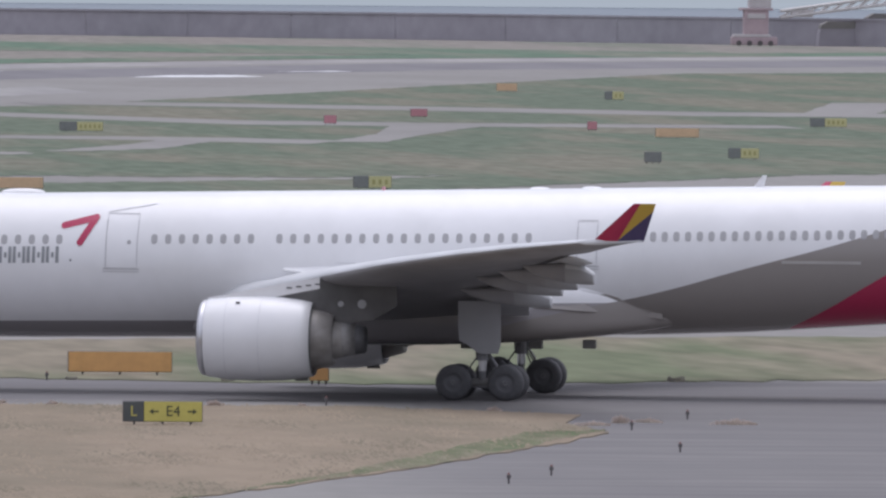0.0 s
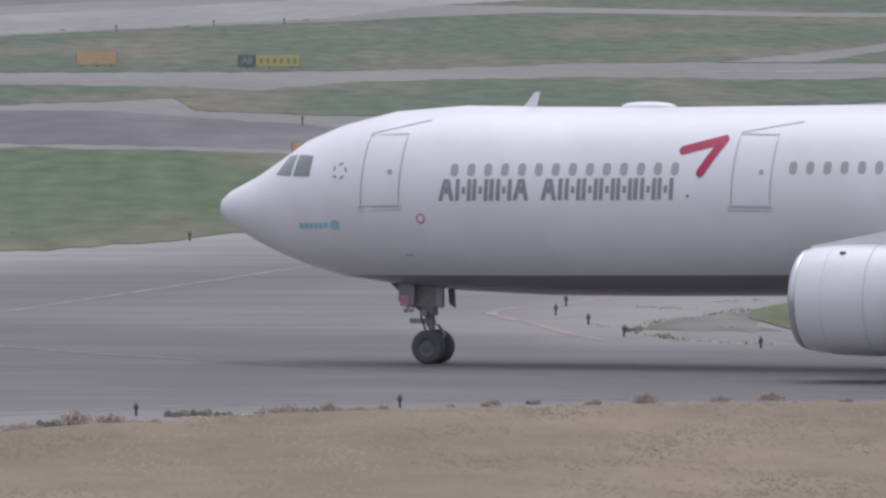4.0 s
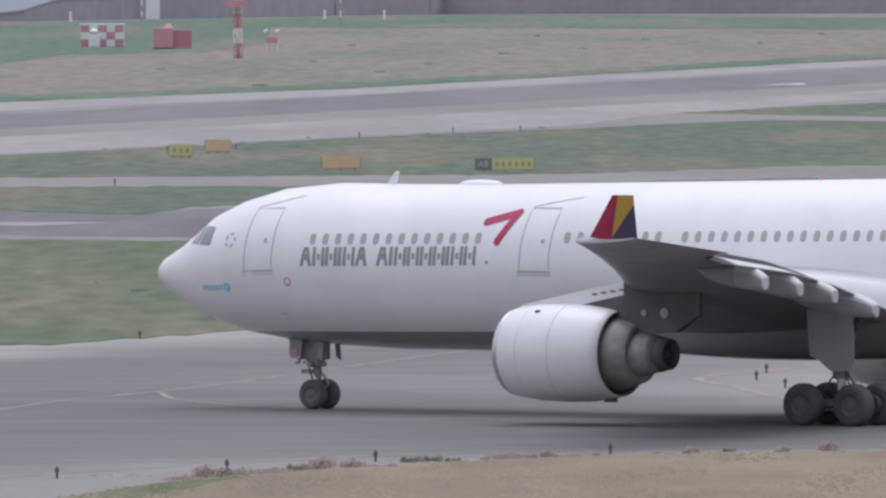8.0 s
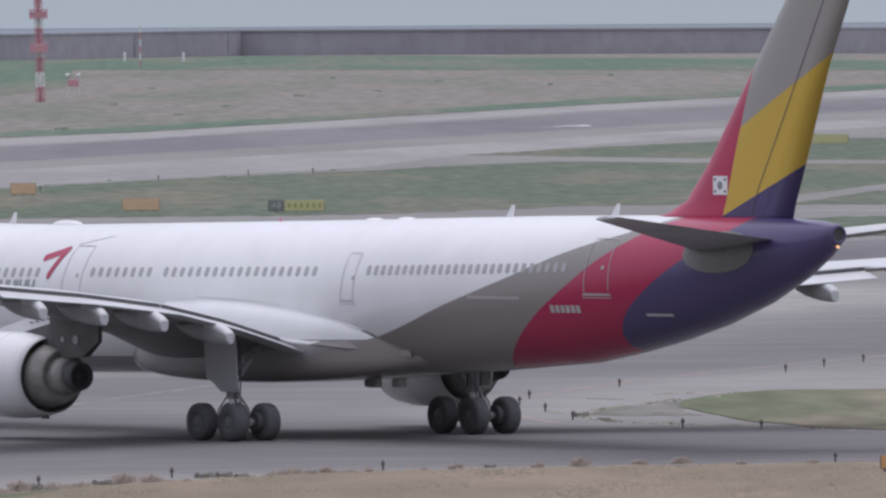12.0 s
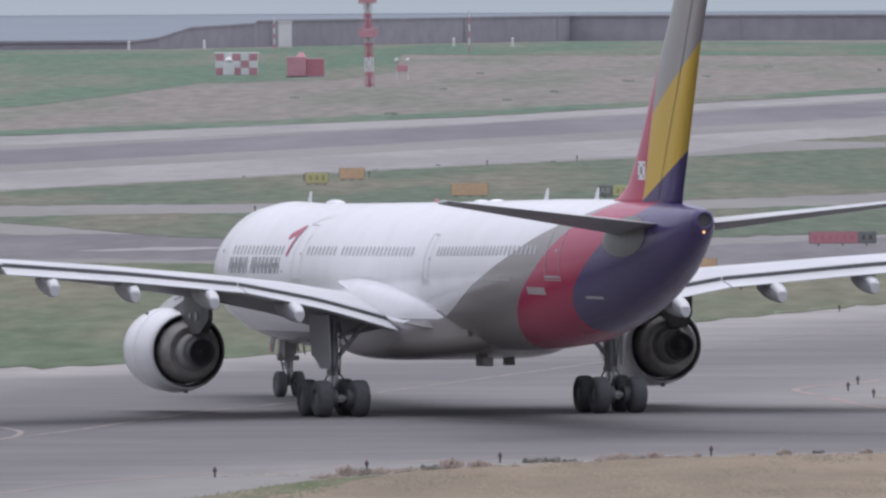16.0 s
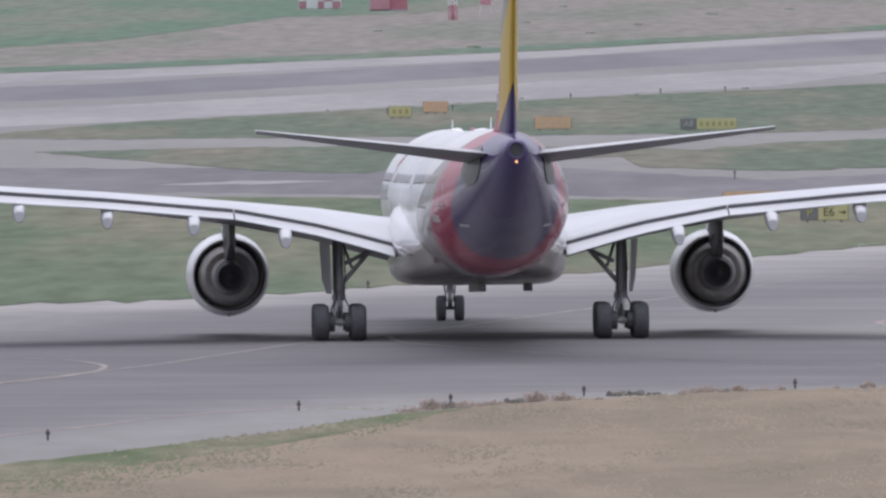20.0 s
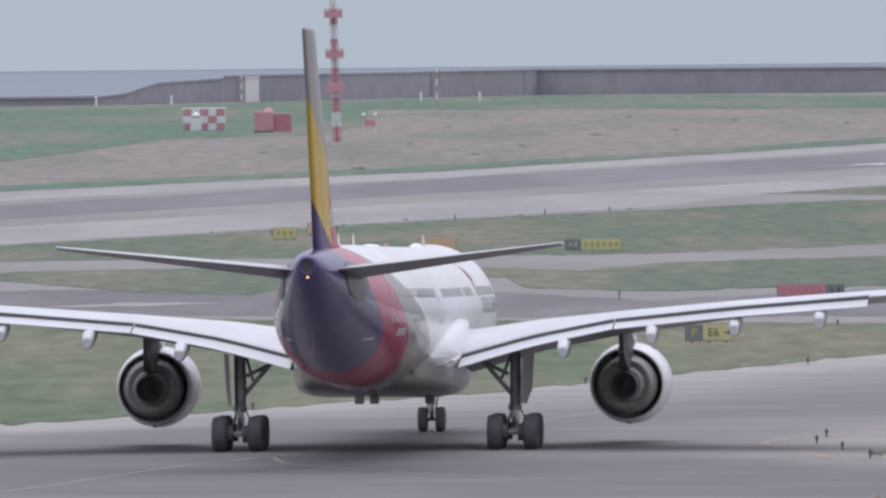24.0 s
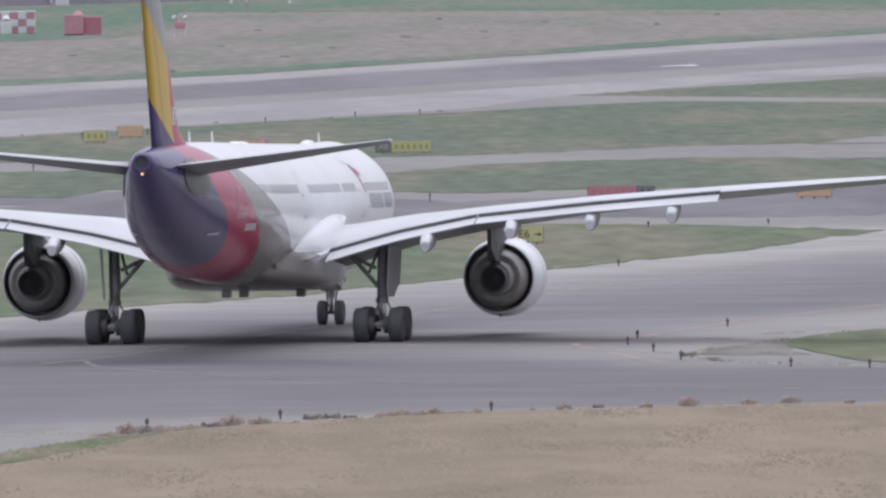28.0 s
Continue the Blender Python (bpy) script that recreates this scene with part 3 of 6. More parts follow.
def livery(name, belly_level=2.93, rise=0.012, reach=(0.0, -3.2, -6.0)):
    """Hull paint: white above, taupe, crimson and violet bands sweeping up to the tail."""
    m = M_WHITE.copy()
    m.name = name
    n, l = m.node_tree.nodes, m.node_tree.links
    b = n["Principled BSDF"]
    colour = b.inputs["Base Color"].links[0].from_socket
    tc = n.new("ShaderNodeTexCoord")
    sep = n.new("ShaderNodeSeparateXYZ")
    l.new(tc.outputs["Object"], sep.inputs[0])

    def math_node(op, a, c):
        k = n.new("ShaderNodeMath")
        k.operation = op
        for i, v in enumerate((a, c)):
            if isinstance(v, (int, float)):
                k.inputs[i].default_value = v
            else:
                l.new(v, k.inputs[i])
        return k.outputs[0]

    def edge(points):
        """1 aft of the boundary x(z), given as z: x."""
        c = n.new("ShaderNodeFloatCurve")
        cv = c.mapping.curves[0]
        z0, z1 = 1.5, 8.5
        for i, (z, x) in enumerate(points):
            p = ((z - z0) / (z1 - z0), (x + 34) / 68)
            if i < 2:
                cv.points[i].location = p
            else:
                cv.points.new(*p)
        c.mapping.update()
        l.new(math_node("DIVIDE", math_node("SUBTRACT", sep.outputs[2], z0), z1 - z0), c.inputs["Value"])
        bound = math_node("SUBTRACT", math_node("MULTIPLY", c.outputs[0], 68.0), 34.0)
        return math_node("LESS_THAN", sep.outputs[0], bound)

    def over(colour, mask, rgb):
        mx = n.new("ShaderNodeMix")
        mx.data_type = "RGBA"
        l.new(mask, mx.inputs["Factor"])
        l.new(colour, mx.inputs["A"])
        mx.inputs["B"].default_value = (*rgb, 1)
        return mx.outputs["Result"]

    belly = math_node("LESS_THAN", math_node("ADD", sep.outputs[2], math_node("MULTIPLY", sep.outputs[0], rise)), belly_level)
    colour = over(colour, belly, (0.29, 0.275, 0.28))
    colour = over(colour, edge([(1.5, 2.0), (2.6, reach[0]), (3.4, reach[1]), (4.0, reach[2]), (5.0, -9.6), (5.9, -12.9), (7.05, -16.6), (7.8, -19.6), (8.5, -21.5)]), (0.275, 0.252, 0.236))
    colour = over(colour, edge([(1.5, -9.0), (2.4, -10.4), (3.37, -12.4), (4.4, -14.2), (5.8, -16.6), (6.6, -17.9), (7.4, -19.4), (8.5, -21.8)]), (0.41, 0.021, 0.079))
    colour = over(colour, edge([(1.5, -17.4), (3.3, -18.1), (4.6, -19.1), (5.6, -20.5), (6.6, -22.2), (7.5, -24.0), (8.5, -25.4)]), (0.08, 0.06, 0.155))
    l.new(colour, b.inputs["Base Color"])
    return m


M_HULL = livery("airliner_livery")
SEG = 56
rings = []
for i in range(len(HULL) - 1):
    k = 3
    for j in range(k):
        x = HULL[i][0] + (HULL[i + 1][0] - HULL[i][0]) * j / k
        rings.append((x, *hull_at(x)))
rings.append(HULL[-1])
fuselage = part("fuselage", loft([[(x, w * math.cos(2 * math.pi * i / SEG), (t + b) / 2 + (t - b) / 2 * math.sin(2 * math.pi * i / SEG)) for i in range(SEG)] for x, t, b, w in rings]), M_HULL, plane, "white hull with swept grey, crimson and violet bands", True)

# belly fairing round the wing root
fair = []
for i in range(25):
    f = i / 24
    x = 12.2 - 19.6 * f
    s = math.sin(math.pi * min(1, max(0, f))) ** (0.45 if f < 0.5 else 0.55)
    c = 5.08 - SLOPE * x
    hw, low, high = 1.0 + 2.36 * s, c - 2.2 - 0.86 * s, c - 1.3 + 1.6 * s * (1 - max(0.0, f - 0.3) * 1.1)
    fair.append([(x, hw * math.copysign(abs(math.cos(a)) ** 0.28, math.cos(a)), (high + low) / 2 + (high - low) / 2 * math.copysign(abs(math.sin(a)) ** 0.5, math.sin(a))) for a in (2 * math.pi * k / 40 for k in range(40))])
part("belly_fairing", loft(fair), livery("fairing_livery", 3.6), plane, "smooth fairing round the wing roots", True)


def foil(chord_lead, chord_trail, y, z, thick, twist=0.0, n=14):
    """A ring round one wing section at span y; twist drops the trailing edge."""
    pts = []
    c = chord_lead - chord_trail
    for i in range(n + 1):
        f = i / n
        u = 0.5 - 0.5 * math.cos(math.pi * f)
        t = 5 * thick * c * (0.2969 * math.sqrt(u) - 0.126 * u - 0.3516 * u * u + 0.2843 * u ** 3 - 0.1015 * u ** 4)
        pts.append((u, t))
    ring = [(chord_lead - u * c, y, z + t * 1.2 - twist * (u - 0.3) * c) for u, t in pts]
    ring += [(chord_lead - u * c, y, z - t * 0.95 - twist * (u - 0.3) * c) for u, t in reversed(pts[1:-1])]
    return ring


# wing sections: span, leading edge, trailing edge, height, thickness, twist
WING = [(2.2, 10.8, -1.1, 3.44, 0.142, 0.030), (3.2, 9.9, -1.25, 3.56, 0.138, 0.022), (6.0, 7.85, -1.58, 4.20, 0.125, -0.002), (9.3, 5.72, -2.25, 4.72, 0.108, -0.036), (14.0, 2.7, -4.2, 5.27, 0.094, -0.032), (19.0, -0.5, -5.7, 5.73, 0.095, -0.028), (24.0, -3.7, -7.35, 6.12, 0.10, -0.03), (28.75, -6.75, -9.15, 6.44, 0.09, -0.045)]


def wing_at(y):
    for a, b in zip(WING, WING[1:]):
        if a[0] <= y <= b[0]:
            f = (y - a[0]) / (b[0] - a[0])
            return [p + f * (q - p) for p, q in zip(a, b)]
    return list(WING[-1])


FLAP_END, FLAP_CHORD = 19.4, 1.42

FLAP_DROP = 0.19


def trail(y):
    """The trailing edge at span y: x, z, and the same where the fixed wing ends."""
    y, le, te, z, th, tw = wing_at(y)
    c = le - te
    cut = FLAP_CHORD - 0.036 * y
    return te, z - tw * 0.7 * c, te + cut, z - tw * ((c - cut) / c - 0.3) * c


def roof(y):
    """The height of the wing's upper skin where the fixed wing ends."""
    y, le, te, z, th, tw = wing_at(y)
    c = le - te
    u = (le - trail(y)[2]) / c
    return z + 6 * th * c * (0.2969 * math.sqrt(u) - 0.126 * u - 0.3516 * u * u + 0.2843 * u ** 3 - 0.1015 * u ** 4) - tw * (u - 0.3) * c


def banded(name, base, bands):
    """Paint in straight bands over an object's x and z: each band lies on the left of its lines."""
    m = base.copy()
    m.name = name
    n, l = m.node_tree.nodes, m.node_tree.links
    b = n["Principled BSDF"]
    colour = b.inputs["Base Color"].links[0].from_socket
    tc = n.new("ShaderNodeTexCoord")
    sep = n.new("ShaderNodeSeparateXYZ")
    l.new(tc.outputs["Object"], sep.inputs[0])
    for rgb, lines in bands:
        mask = None
        for px, pz, qx, qz in lines:
            a = n.new("ShaderNodeMath")
            a.operation = "MULTIPLY_ADD"
            l.new(sep.outputs[0], a.inputs[0])
            a.inputs[1].default_value, a.inputs[2].default_value = -(qz - pz), (qz - pz) * px - (qx - px) * pz
            c = n.new("ShaderNodeMath")
            c.operation = "MULTIPLY_ADD"
            l.new(sep.outputs[2], c.inputs[0])
            c.inputs[1].default_value = qx - px
            l.new(a.outputs[0], c.inputs[2])
            g = n.new("ShaderNodeMath")
            g.operation = "GREATER_THAN"
            g.inputs[1].default_value = 0.0
            l.new(c.outputs[0], g.inputs[0])
            if mask:
                both = n.new("ShaderNodeMath")
                both.operation = "MULTIPLY"
                l.new(mask, both.inputs[0])
                l.new(g.outputs[0], both.inputs[1])
                mask = both.outputs[0]
            else:
                mask = g.outputs[0]
        mx = n.new("ShaderNodeMix")
        mx.data_type = "RGBA"
        l.new(mask, mx.inputs["Factor"])
        l.new(colour, mx.inputs["A"])
        mx.inputs["B"].default_value = (*rgb, 1)
        colour = mx.outputs["Result"]
    l.new(colour, b.inputs["Base Color"])
    return m


GOLD, VIOLET, STONE = (0.60, 0.40, 0.06), (0.08, 0.06, 0.155), (0.33, 0.315, 0.30)
M_WLET = banded("winglet_livery", M_RED, [(GOLD, [(-8.15, 6.48, -9.1, 7.85)]), (VIOLET, [(-8.15, 6.5, -9.35, 7.43), (-8.15, 6.48, -9.1, 7.85)])])
for side in (1, -1):
    rs = []
    for y in [2.2 + (FLAP_END - 2.2) * i / 26 for i in range(27)] + [FLAP_END + 0.02] + [FLAP_END + 0.02 + (28.75 - FLAP_END - 0.02) * i / 14 for i in range(1, 15)]:
        _, le, te, z, th, tw = wing_at(y)
        if y <= FLAP_END:
            xt, zt, xc, zc = trail(y)
            c = le - te
            rs.append([(max(x, xc), yy, zz) for x, yy, zz in foil(le, te, side * y, z, th, tw)])
        else:
            rs.append(foil(le, te, side * y, z, th, tw))
    bm = loft(rs)
    bmesh.ops.recalc_face_normals(bm, faces=bm.faces)
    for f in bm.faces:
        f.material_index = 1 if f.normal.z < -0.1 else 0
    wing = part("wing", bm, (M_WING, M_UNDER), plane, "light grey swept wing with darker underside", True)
    for nm, y0, y1 in (("inner_flap", 3.25, 9.3), ("outer_flap", 9.36, 19.35)):
        fr, sl = [], []
        for i in range(9):
            y = y0 + (y1 - y0) * i / 8
            xt, zt, xc, zc = trail(y)
            drop = FLAP_DROP + 0.008 * y
            hi = roof(y) - zc
            up = hi - 0.17
            fr.append([(xc + 0.15, side * y, zc + up - 0.1), (xc - 0.06, side * y, zc + up), (0.5 * (xc + xt) - 0.14, side * y, 0.5 * (zc + up + zt - drop) + 0.02), (xt - 0.22, side * y, zt - drop), (xt - 0.22, side * y, zt - drop - 0.03), (xc - 0.4, side * y, zc - 0.30)])
            sl.append([(xc + 0.25, side * y, zc + hi - 0.06), (xc - 0.03, side * y, zc + hi - 0.035), (xc - 0.02, side * y, zc - 0.16), (xc + 0.25, side * y, zc - 0.18)])
        part(nm, loft(fr), M_WING, wing, "white-grey flap, slightly lowered")
        # dark filler strip gives the shade of the gap before the flap
        part("flap_slot", loft(sl), M_SLOT, wing, "dark strip for the shaded gap before the flap")
    # aileron seam and slats
    sl = []
    for i in range(13):
        y, le, te, z, th, tw = wing_at(4.2 + 24.5 * i / 12)
        c = le - te
        zz = z + 0.3 * tw * c
        sl.append([(le + 0.02 - 0.10 * c, side * y, zz + 0.33 * th * c), (le + 0.03, side * y, zz + 0.012), (le - 0.11 * c, side * y, zz - 0.25 * th * c), (le - 0.12 * c, side * y, zz)])
    part("slat", loft(sl), M_WING, wing, "grey leading edge slat")
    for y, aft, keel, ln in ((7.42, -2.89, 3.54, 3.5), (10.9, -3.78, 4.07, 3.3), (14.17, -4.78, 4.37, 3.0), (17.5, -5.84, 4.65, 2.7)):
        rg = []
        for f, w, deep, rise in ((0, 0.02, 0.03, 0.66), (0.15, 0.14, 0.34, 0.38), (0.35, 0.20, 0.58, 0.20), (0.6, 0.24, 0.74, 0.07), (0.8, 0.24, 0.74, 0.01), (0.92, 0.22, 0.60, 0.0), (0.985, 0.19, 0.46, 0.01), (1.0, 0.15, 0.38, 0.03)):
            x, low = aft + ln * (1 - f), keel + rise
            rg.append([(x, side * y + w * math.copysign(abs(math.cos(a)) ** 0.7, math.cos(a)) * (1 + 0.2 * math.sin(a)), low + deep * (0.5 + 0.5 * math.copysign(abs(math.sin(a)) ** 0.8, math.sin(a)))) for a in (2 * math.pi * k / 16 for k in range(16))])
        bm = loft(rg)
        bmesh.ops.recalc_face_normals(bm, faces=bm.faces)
        # fixed front half takes the underside's grey; moving half has light painted by facing
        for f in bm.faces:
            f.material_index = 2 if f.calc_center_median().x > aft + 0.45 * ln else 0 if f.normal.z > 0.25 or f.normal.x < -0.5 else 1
        part("flap_track_fairing", bm, (M_WING, M_DOOR, M_UNDER), wing, "grey flap track fairing, light painted onto its blunt aft end")
    # winglet, canted outward
    wr = []
    for f in (0, 0.1, 0.25, 0.6, 1.0):
        y = 28.7 + 0.95 * f
        xl, xr, zz = -7.25 - 1.6 * f, -9.1 - 0.55 * f, 6.48 + 1.38 * f
        wr.append([(xl, side * y, zz), (0.7 * xl + 0.3 * xr, side * (y - 0.07), zz), (0.3 * xl + 0.7 * xr, side * (y - 0.04), zz), (xr, side * y, zz), (0.3 * xl + 0.7 * xr, side * (y + 0.04), zz), (0.7 * xl + 0.3 * xr, side * (y + 0.06), zz)])
    part("winglet", loft(wr), M_WLET, wing, "upturned winglet painted crimson, yellow and violet")

# smooth fillet that runs aft from each wing root to a point
M_FILLET = livery("fillet_livery", 2.2, 0.012, (0.6, -1.5, -4.3))
for side in (1, -1):
    rows = ((8.0, 2.72, 5.05, 2.90, 4.78), (5.5, 2.78, 5.05, 3.14, 4.52), (2.8, 2.78, 4.98, 3.30, 4.12), (0.9, 2.76, 4.86, 3.34, 3.80), (-0.6, 2.74, 4.72, 3.26, 3.54), (-2.0, 2.70, 4.56, 3.08, 3.45), (-3.5, 2.63, 4.36, 2.84, 3.34), (-4.75, 2.55, 4.13, 2.36, 3.28), (-6.4, 2.30, 3.9, 1.90, 3.1))
    rings = []
    for x, ya, za, yb, zb in rows:
        up = [(ya + (yb - ya) * f - 0.03 * math.sin(math.pi * f), za + (zb - za) * f - 0.02 * math.sin(math.pi * f)) for f in (0, 0.25, 0.5, 0.75, 1)]
        rings.append([(x, side * y, z) for y, z in up] + [(x, side * (yb - 0.03), zb - 0.05), (x, side * (ya - 0.3), zb - 0.05), (x, side * (ya - 0.3), za - 0.05)])
    part("root_fillet", loft(rings), M_FILLET, plane, "white fillet panel aft of the wing root")
    seam = bmesh.new()
    for (xa, ya, za, _, _), (xb, yb, zb, _, _) in zip(rows, rows[1:]):
        add_tube(seam, (xa, side * (ya + 0.03), za), (xb, side * (yb + 0.03), zb), 0.022, seg=6)
    part("fillet_seam", seam, M_SEAM, plane, "thin grey seam above the fillet")

# fin
FIN = [(8.0, -17.3, -26.75, 0.0), (8.27, -19.3, -26.8, 0.0), (8.75, -20.5, -26.95, 0.0), (10.0, -21.75, -27.5, 0.0), (13.55, -24.6, -28.95, 0.0), (15.95, -26.5, -30.2, 0.0), (16.2, -26.75, -30.3, 0.0), (16.32, -27.0, -30.35, 0.0), (16.38, -27.5, -30.36, 0.0)]


def fin_ring(z, le, te):
    return [(x, 0.055 * (le - te) * s * k, z) for x, s, k in [(le, 0, 0)] + [(le - (le - te) * u, 1, k) for u, k in ((0.05, 0.6), (0.15, 0.9), (0.3, 1.0), (0.5, 0.9), (0.75, 0.5))] + [(te, 0, 0)] + [(le - (le - te) * u, -1, k) for u, k in ((0.75, 0.5), (0.5, 0.9), (0.3, 1.0), (0.15, 0.9), (0.05, 0.6))]]


M_FIN = banded("fin_livery", M_RED, [(GOLD, [(-23.1, 8.2, -24.75, 13.6)]), (VIOLET, [(-23.15, 8.25, -27.7, 10.15)]), (STONE, [(-29.4, 14.1, -24.2, 11.4), (-23.1, 8.2, -24.75, 13.6)])])
fin = part("tail_fin", loft([fin_ring(z, le, te) for z, le, te, _ in FIN]), M_FIN, plane, "tail fin in crimson, yellow, violet and grey", True)

# tailplane
for side in (1, -1):
    rs = []
    for i in range(11):
        f = i / 10
        rs.append(foil(-22.0 - 5.9 * f, -26.7 - 2.5 * f, side * (0.8 + 8.55 * f), 7.2 + 1.12 * f, 0.10, -0.07))
    bm = loft(rs)
    bmesh.ops.recalc_face_normals(bm, faces=bm.faces)
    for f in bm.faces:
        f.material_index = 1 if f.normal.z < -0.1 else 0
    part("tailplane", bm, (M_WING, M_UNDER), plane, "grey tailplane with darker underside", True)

# engines
for side in (1, -1):
    y, z = side * 9.3, 2.33
    eng = part("engine_nacelle", revolve([(9.40, 1.10), (9.75, 1.14), (10.00, 1.2), (10.10, 1.28), (10.05, 1.38), (9.75, 1.47), (8.95, 1.57), (7.95, 1.60), (6.95, 1.57), (6.25, 1.48), (5.85, 1.40), (5.85, 1.34), (6.55, 1.36)], y, z), M_WHITE, plane, "white engine nacelle", True)
    part("inlet_lip", revolve([(9.97, 1.19), (10.12, 1.28), (10.06, 1.385), (9.85, 1.452), (9.85, 1.44), (9.95, 1.25)], y, z), M_LIP, eng, "bare metal inlet lip", True)
    part("fan", revolve([(9.80, 0.0), (9.65, 0.2), (9.25, 0.42), (9.10, 1.12)], y, z), M_CORE, eng, "dark fan inside the inlet", True)
    part("fan_nozzle", revolve([(6.6, 1.30), (5.95, 1.31), (5.80, 1.36), (6.15, 1.37)], y, z), M_BYPASS, eng, "dark bypass duct", True)
    part("core_cowl", revolve([(6.5, 1.24), (5.95, 1.19), (5.5, 1.09), (5.08, 0.96), (5.05, 0.93), (5.1, 0.68)], y, z), M_NOZ, eng, "heat-stained core cowl", True)
    part("primary_nozzle", revolve([(5.3, 0.78), (5.0, 0.72), (4.7, 0.66), (4.66, 0.62)], y, z), M_NOZ, eng, "grey-brown primary nozzle", True)
    part("exhaust_nozzle", revolve([(4.75, 0.64), (4.70, 0.662), (4.22, 0.566), (4.25, 0.55)], y, z), M_CORE, eng, "grey exhaust nozzle", True)
    part("exhaust_rim", revolve([(4.26, 0.55), (4.22, 0.562), (3.90, 0.50), (3.87, 0.465), (4.3, 0.45)], y, z), M_BRAKE, eng, "black rim of the exhaust nozzle", True)
    part("exhaust_mouth", revolve([(4.15, 0.46), (4.2, 0.3), (4.02, 0.22), (3.86, 0.0)], y, z, 24), M_SOOT, eng, "black mouth and plug of the exhaust", True)
    part("drain_mast", box((6.3, y, z - 1.5), (0.5, 0.05, 0.16)), M_PYLON, eng)
    for xb in (9.05, 7.75):
        part("cowl_seam", revolve([(xb, 1.592 if xb < 8.5 else 1.558), (xb, 1.604 if xb < 8.5 else 1.565), (xb - 0.03, 1.604 if xb < 8.5 else 1.567), (xb - 0.03, 1.59 if xb < 8.5 else 1.555)], y, z), M_COWL, eng)
    for nm, m, rows in (("pylon_nose", M_WHITE, ((9.9, 3.76, 3.84, 0.03), (9.1, 3.68, 3.98, 0.16), (8.0, 3.74, 4.2, 0.225), (7.0, 3.95, 4.4, 0.245), (5.6, 4.22, 4.64, 0.245))), ("pylon", M_PYLON, ((8.1, 3.6, 3.78, 0.2), (7.0, 3.3, 4.05, 0.235), (5.6, 2.95, 4.6, 0.24), (4.8, 2.95, 4.55, 0.2), (3.6, 3.05, 4.5, 0.17), (2.7, 3.6, 4.5, 0.08)))):
        part(nm, loft([[(x, y - w, zl), (x, y + w, zl), (x, y + w, zh), (x, y - w, zh)] for x, zl, zh, w in rows]), m, eng, "white pylon front" if m is M_WHITE else "grey pylon darkened for the wing's shade")
    for k in range(4):
        for d in (-1, 1):
            part("pylon_vent", box((6.75 - 0.36 * k, y + d * 0.242, 4.24 + 0.05 * k), (0.2, 0.05, 0.05)), M_SLOT, eng, "small dark vent slot")
    part("cowl_scoop", box((8.6, y + side * 0.85, z + 1.35), (0.16, 0.12, 0.08), 0, 0.02), M_SLOT, eng, "small dark scoop on the cowl")
    for x, r, w in ((4.8, 0.11, 0.19), (4.0, 0.17, 0.165)):
        for d in (-1, 1):
            part("pylon_port", tube((x, y + d * w, 3.66), (x, y + d * (w + 0.05), 3.66), r, seg=14), M_DOOR, eng, "pale round port on the pylon")

# landing gear
WHEELS = []


def wheel(x, y, r, w, name="wheel"):
    seg = 28
    prof = [(-w / 2, r * 0.55), (-w / 2, r * 0.82), (-w * 0.42, r * 0.95), (-w * 0.25, r), (w * 0.25, r), (w * 0.42, r * 0.95), (w / 2, r * 0.82), (w / 2, r * 0.55)]
    bm = loft([[(rr * math.cos(2 * math.pi * i / seg), d, rr * math.sin(2 * math.pi * i / seg)) for i in range(seg)] for d, rr in prof], close_ends=False)
    ob = part(name, bm, M_RUB, plane, "black rubber tyre on a grey rim", True)
    ob.location = (x, y, r)
    rim = loft([[(rr * math.cos(2 * math.pi * i / 20), d, rr * math.sin(2 * math.pi * i / 20)) for i in range(20)] for d, rr in ((-w * 0.44, 0.04), (-w * 0.40, r * 0.28), (-w * 0.34, r * 0.5), (-w * 0.5, r * 0.56), (w * 0.5, r * 0.56), (w * 0.34, r * 0.5), (w * 0.40, r * 0.28), (w * 0.44, 0.04))])
    part("rim", rim, M_RIM, ob, "grey wheel rim", True)
    WHEELS.append((ob, (x, y, r), r))
    return ob


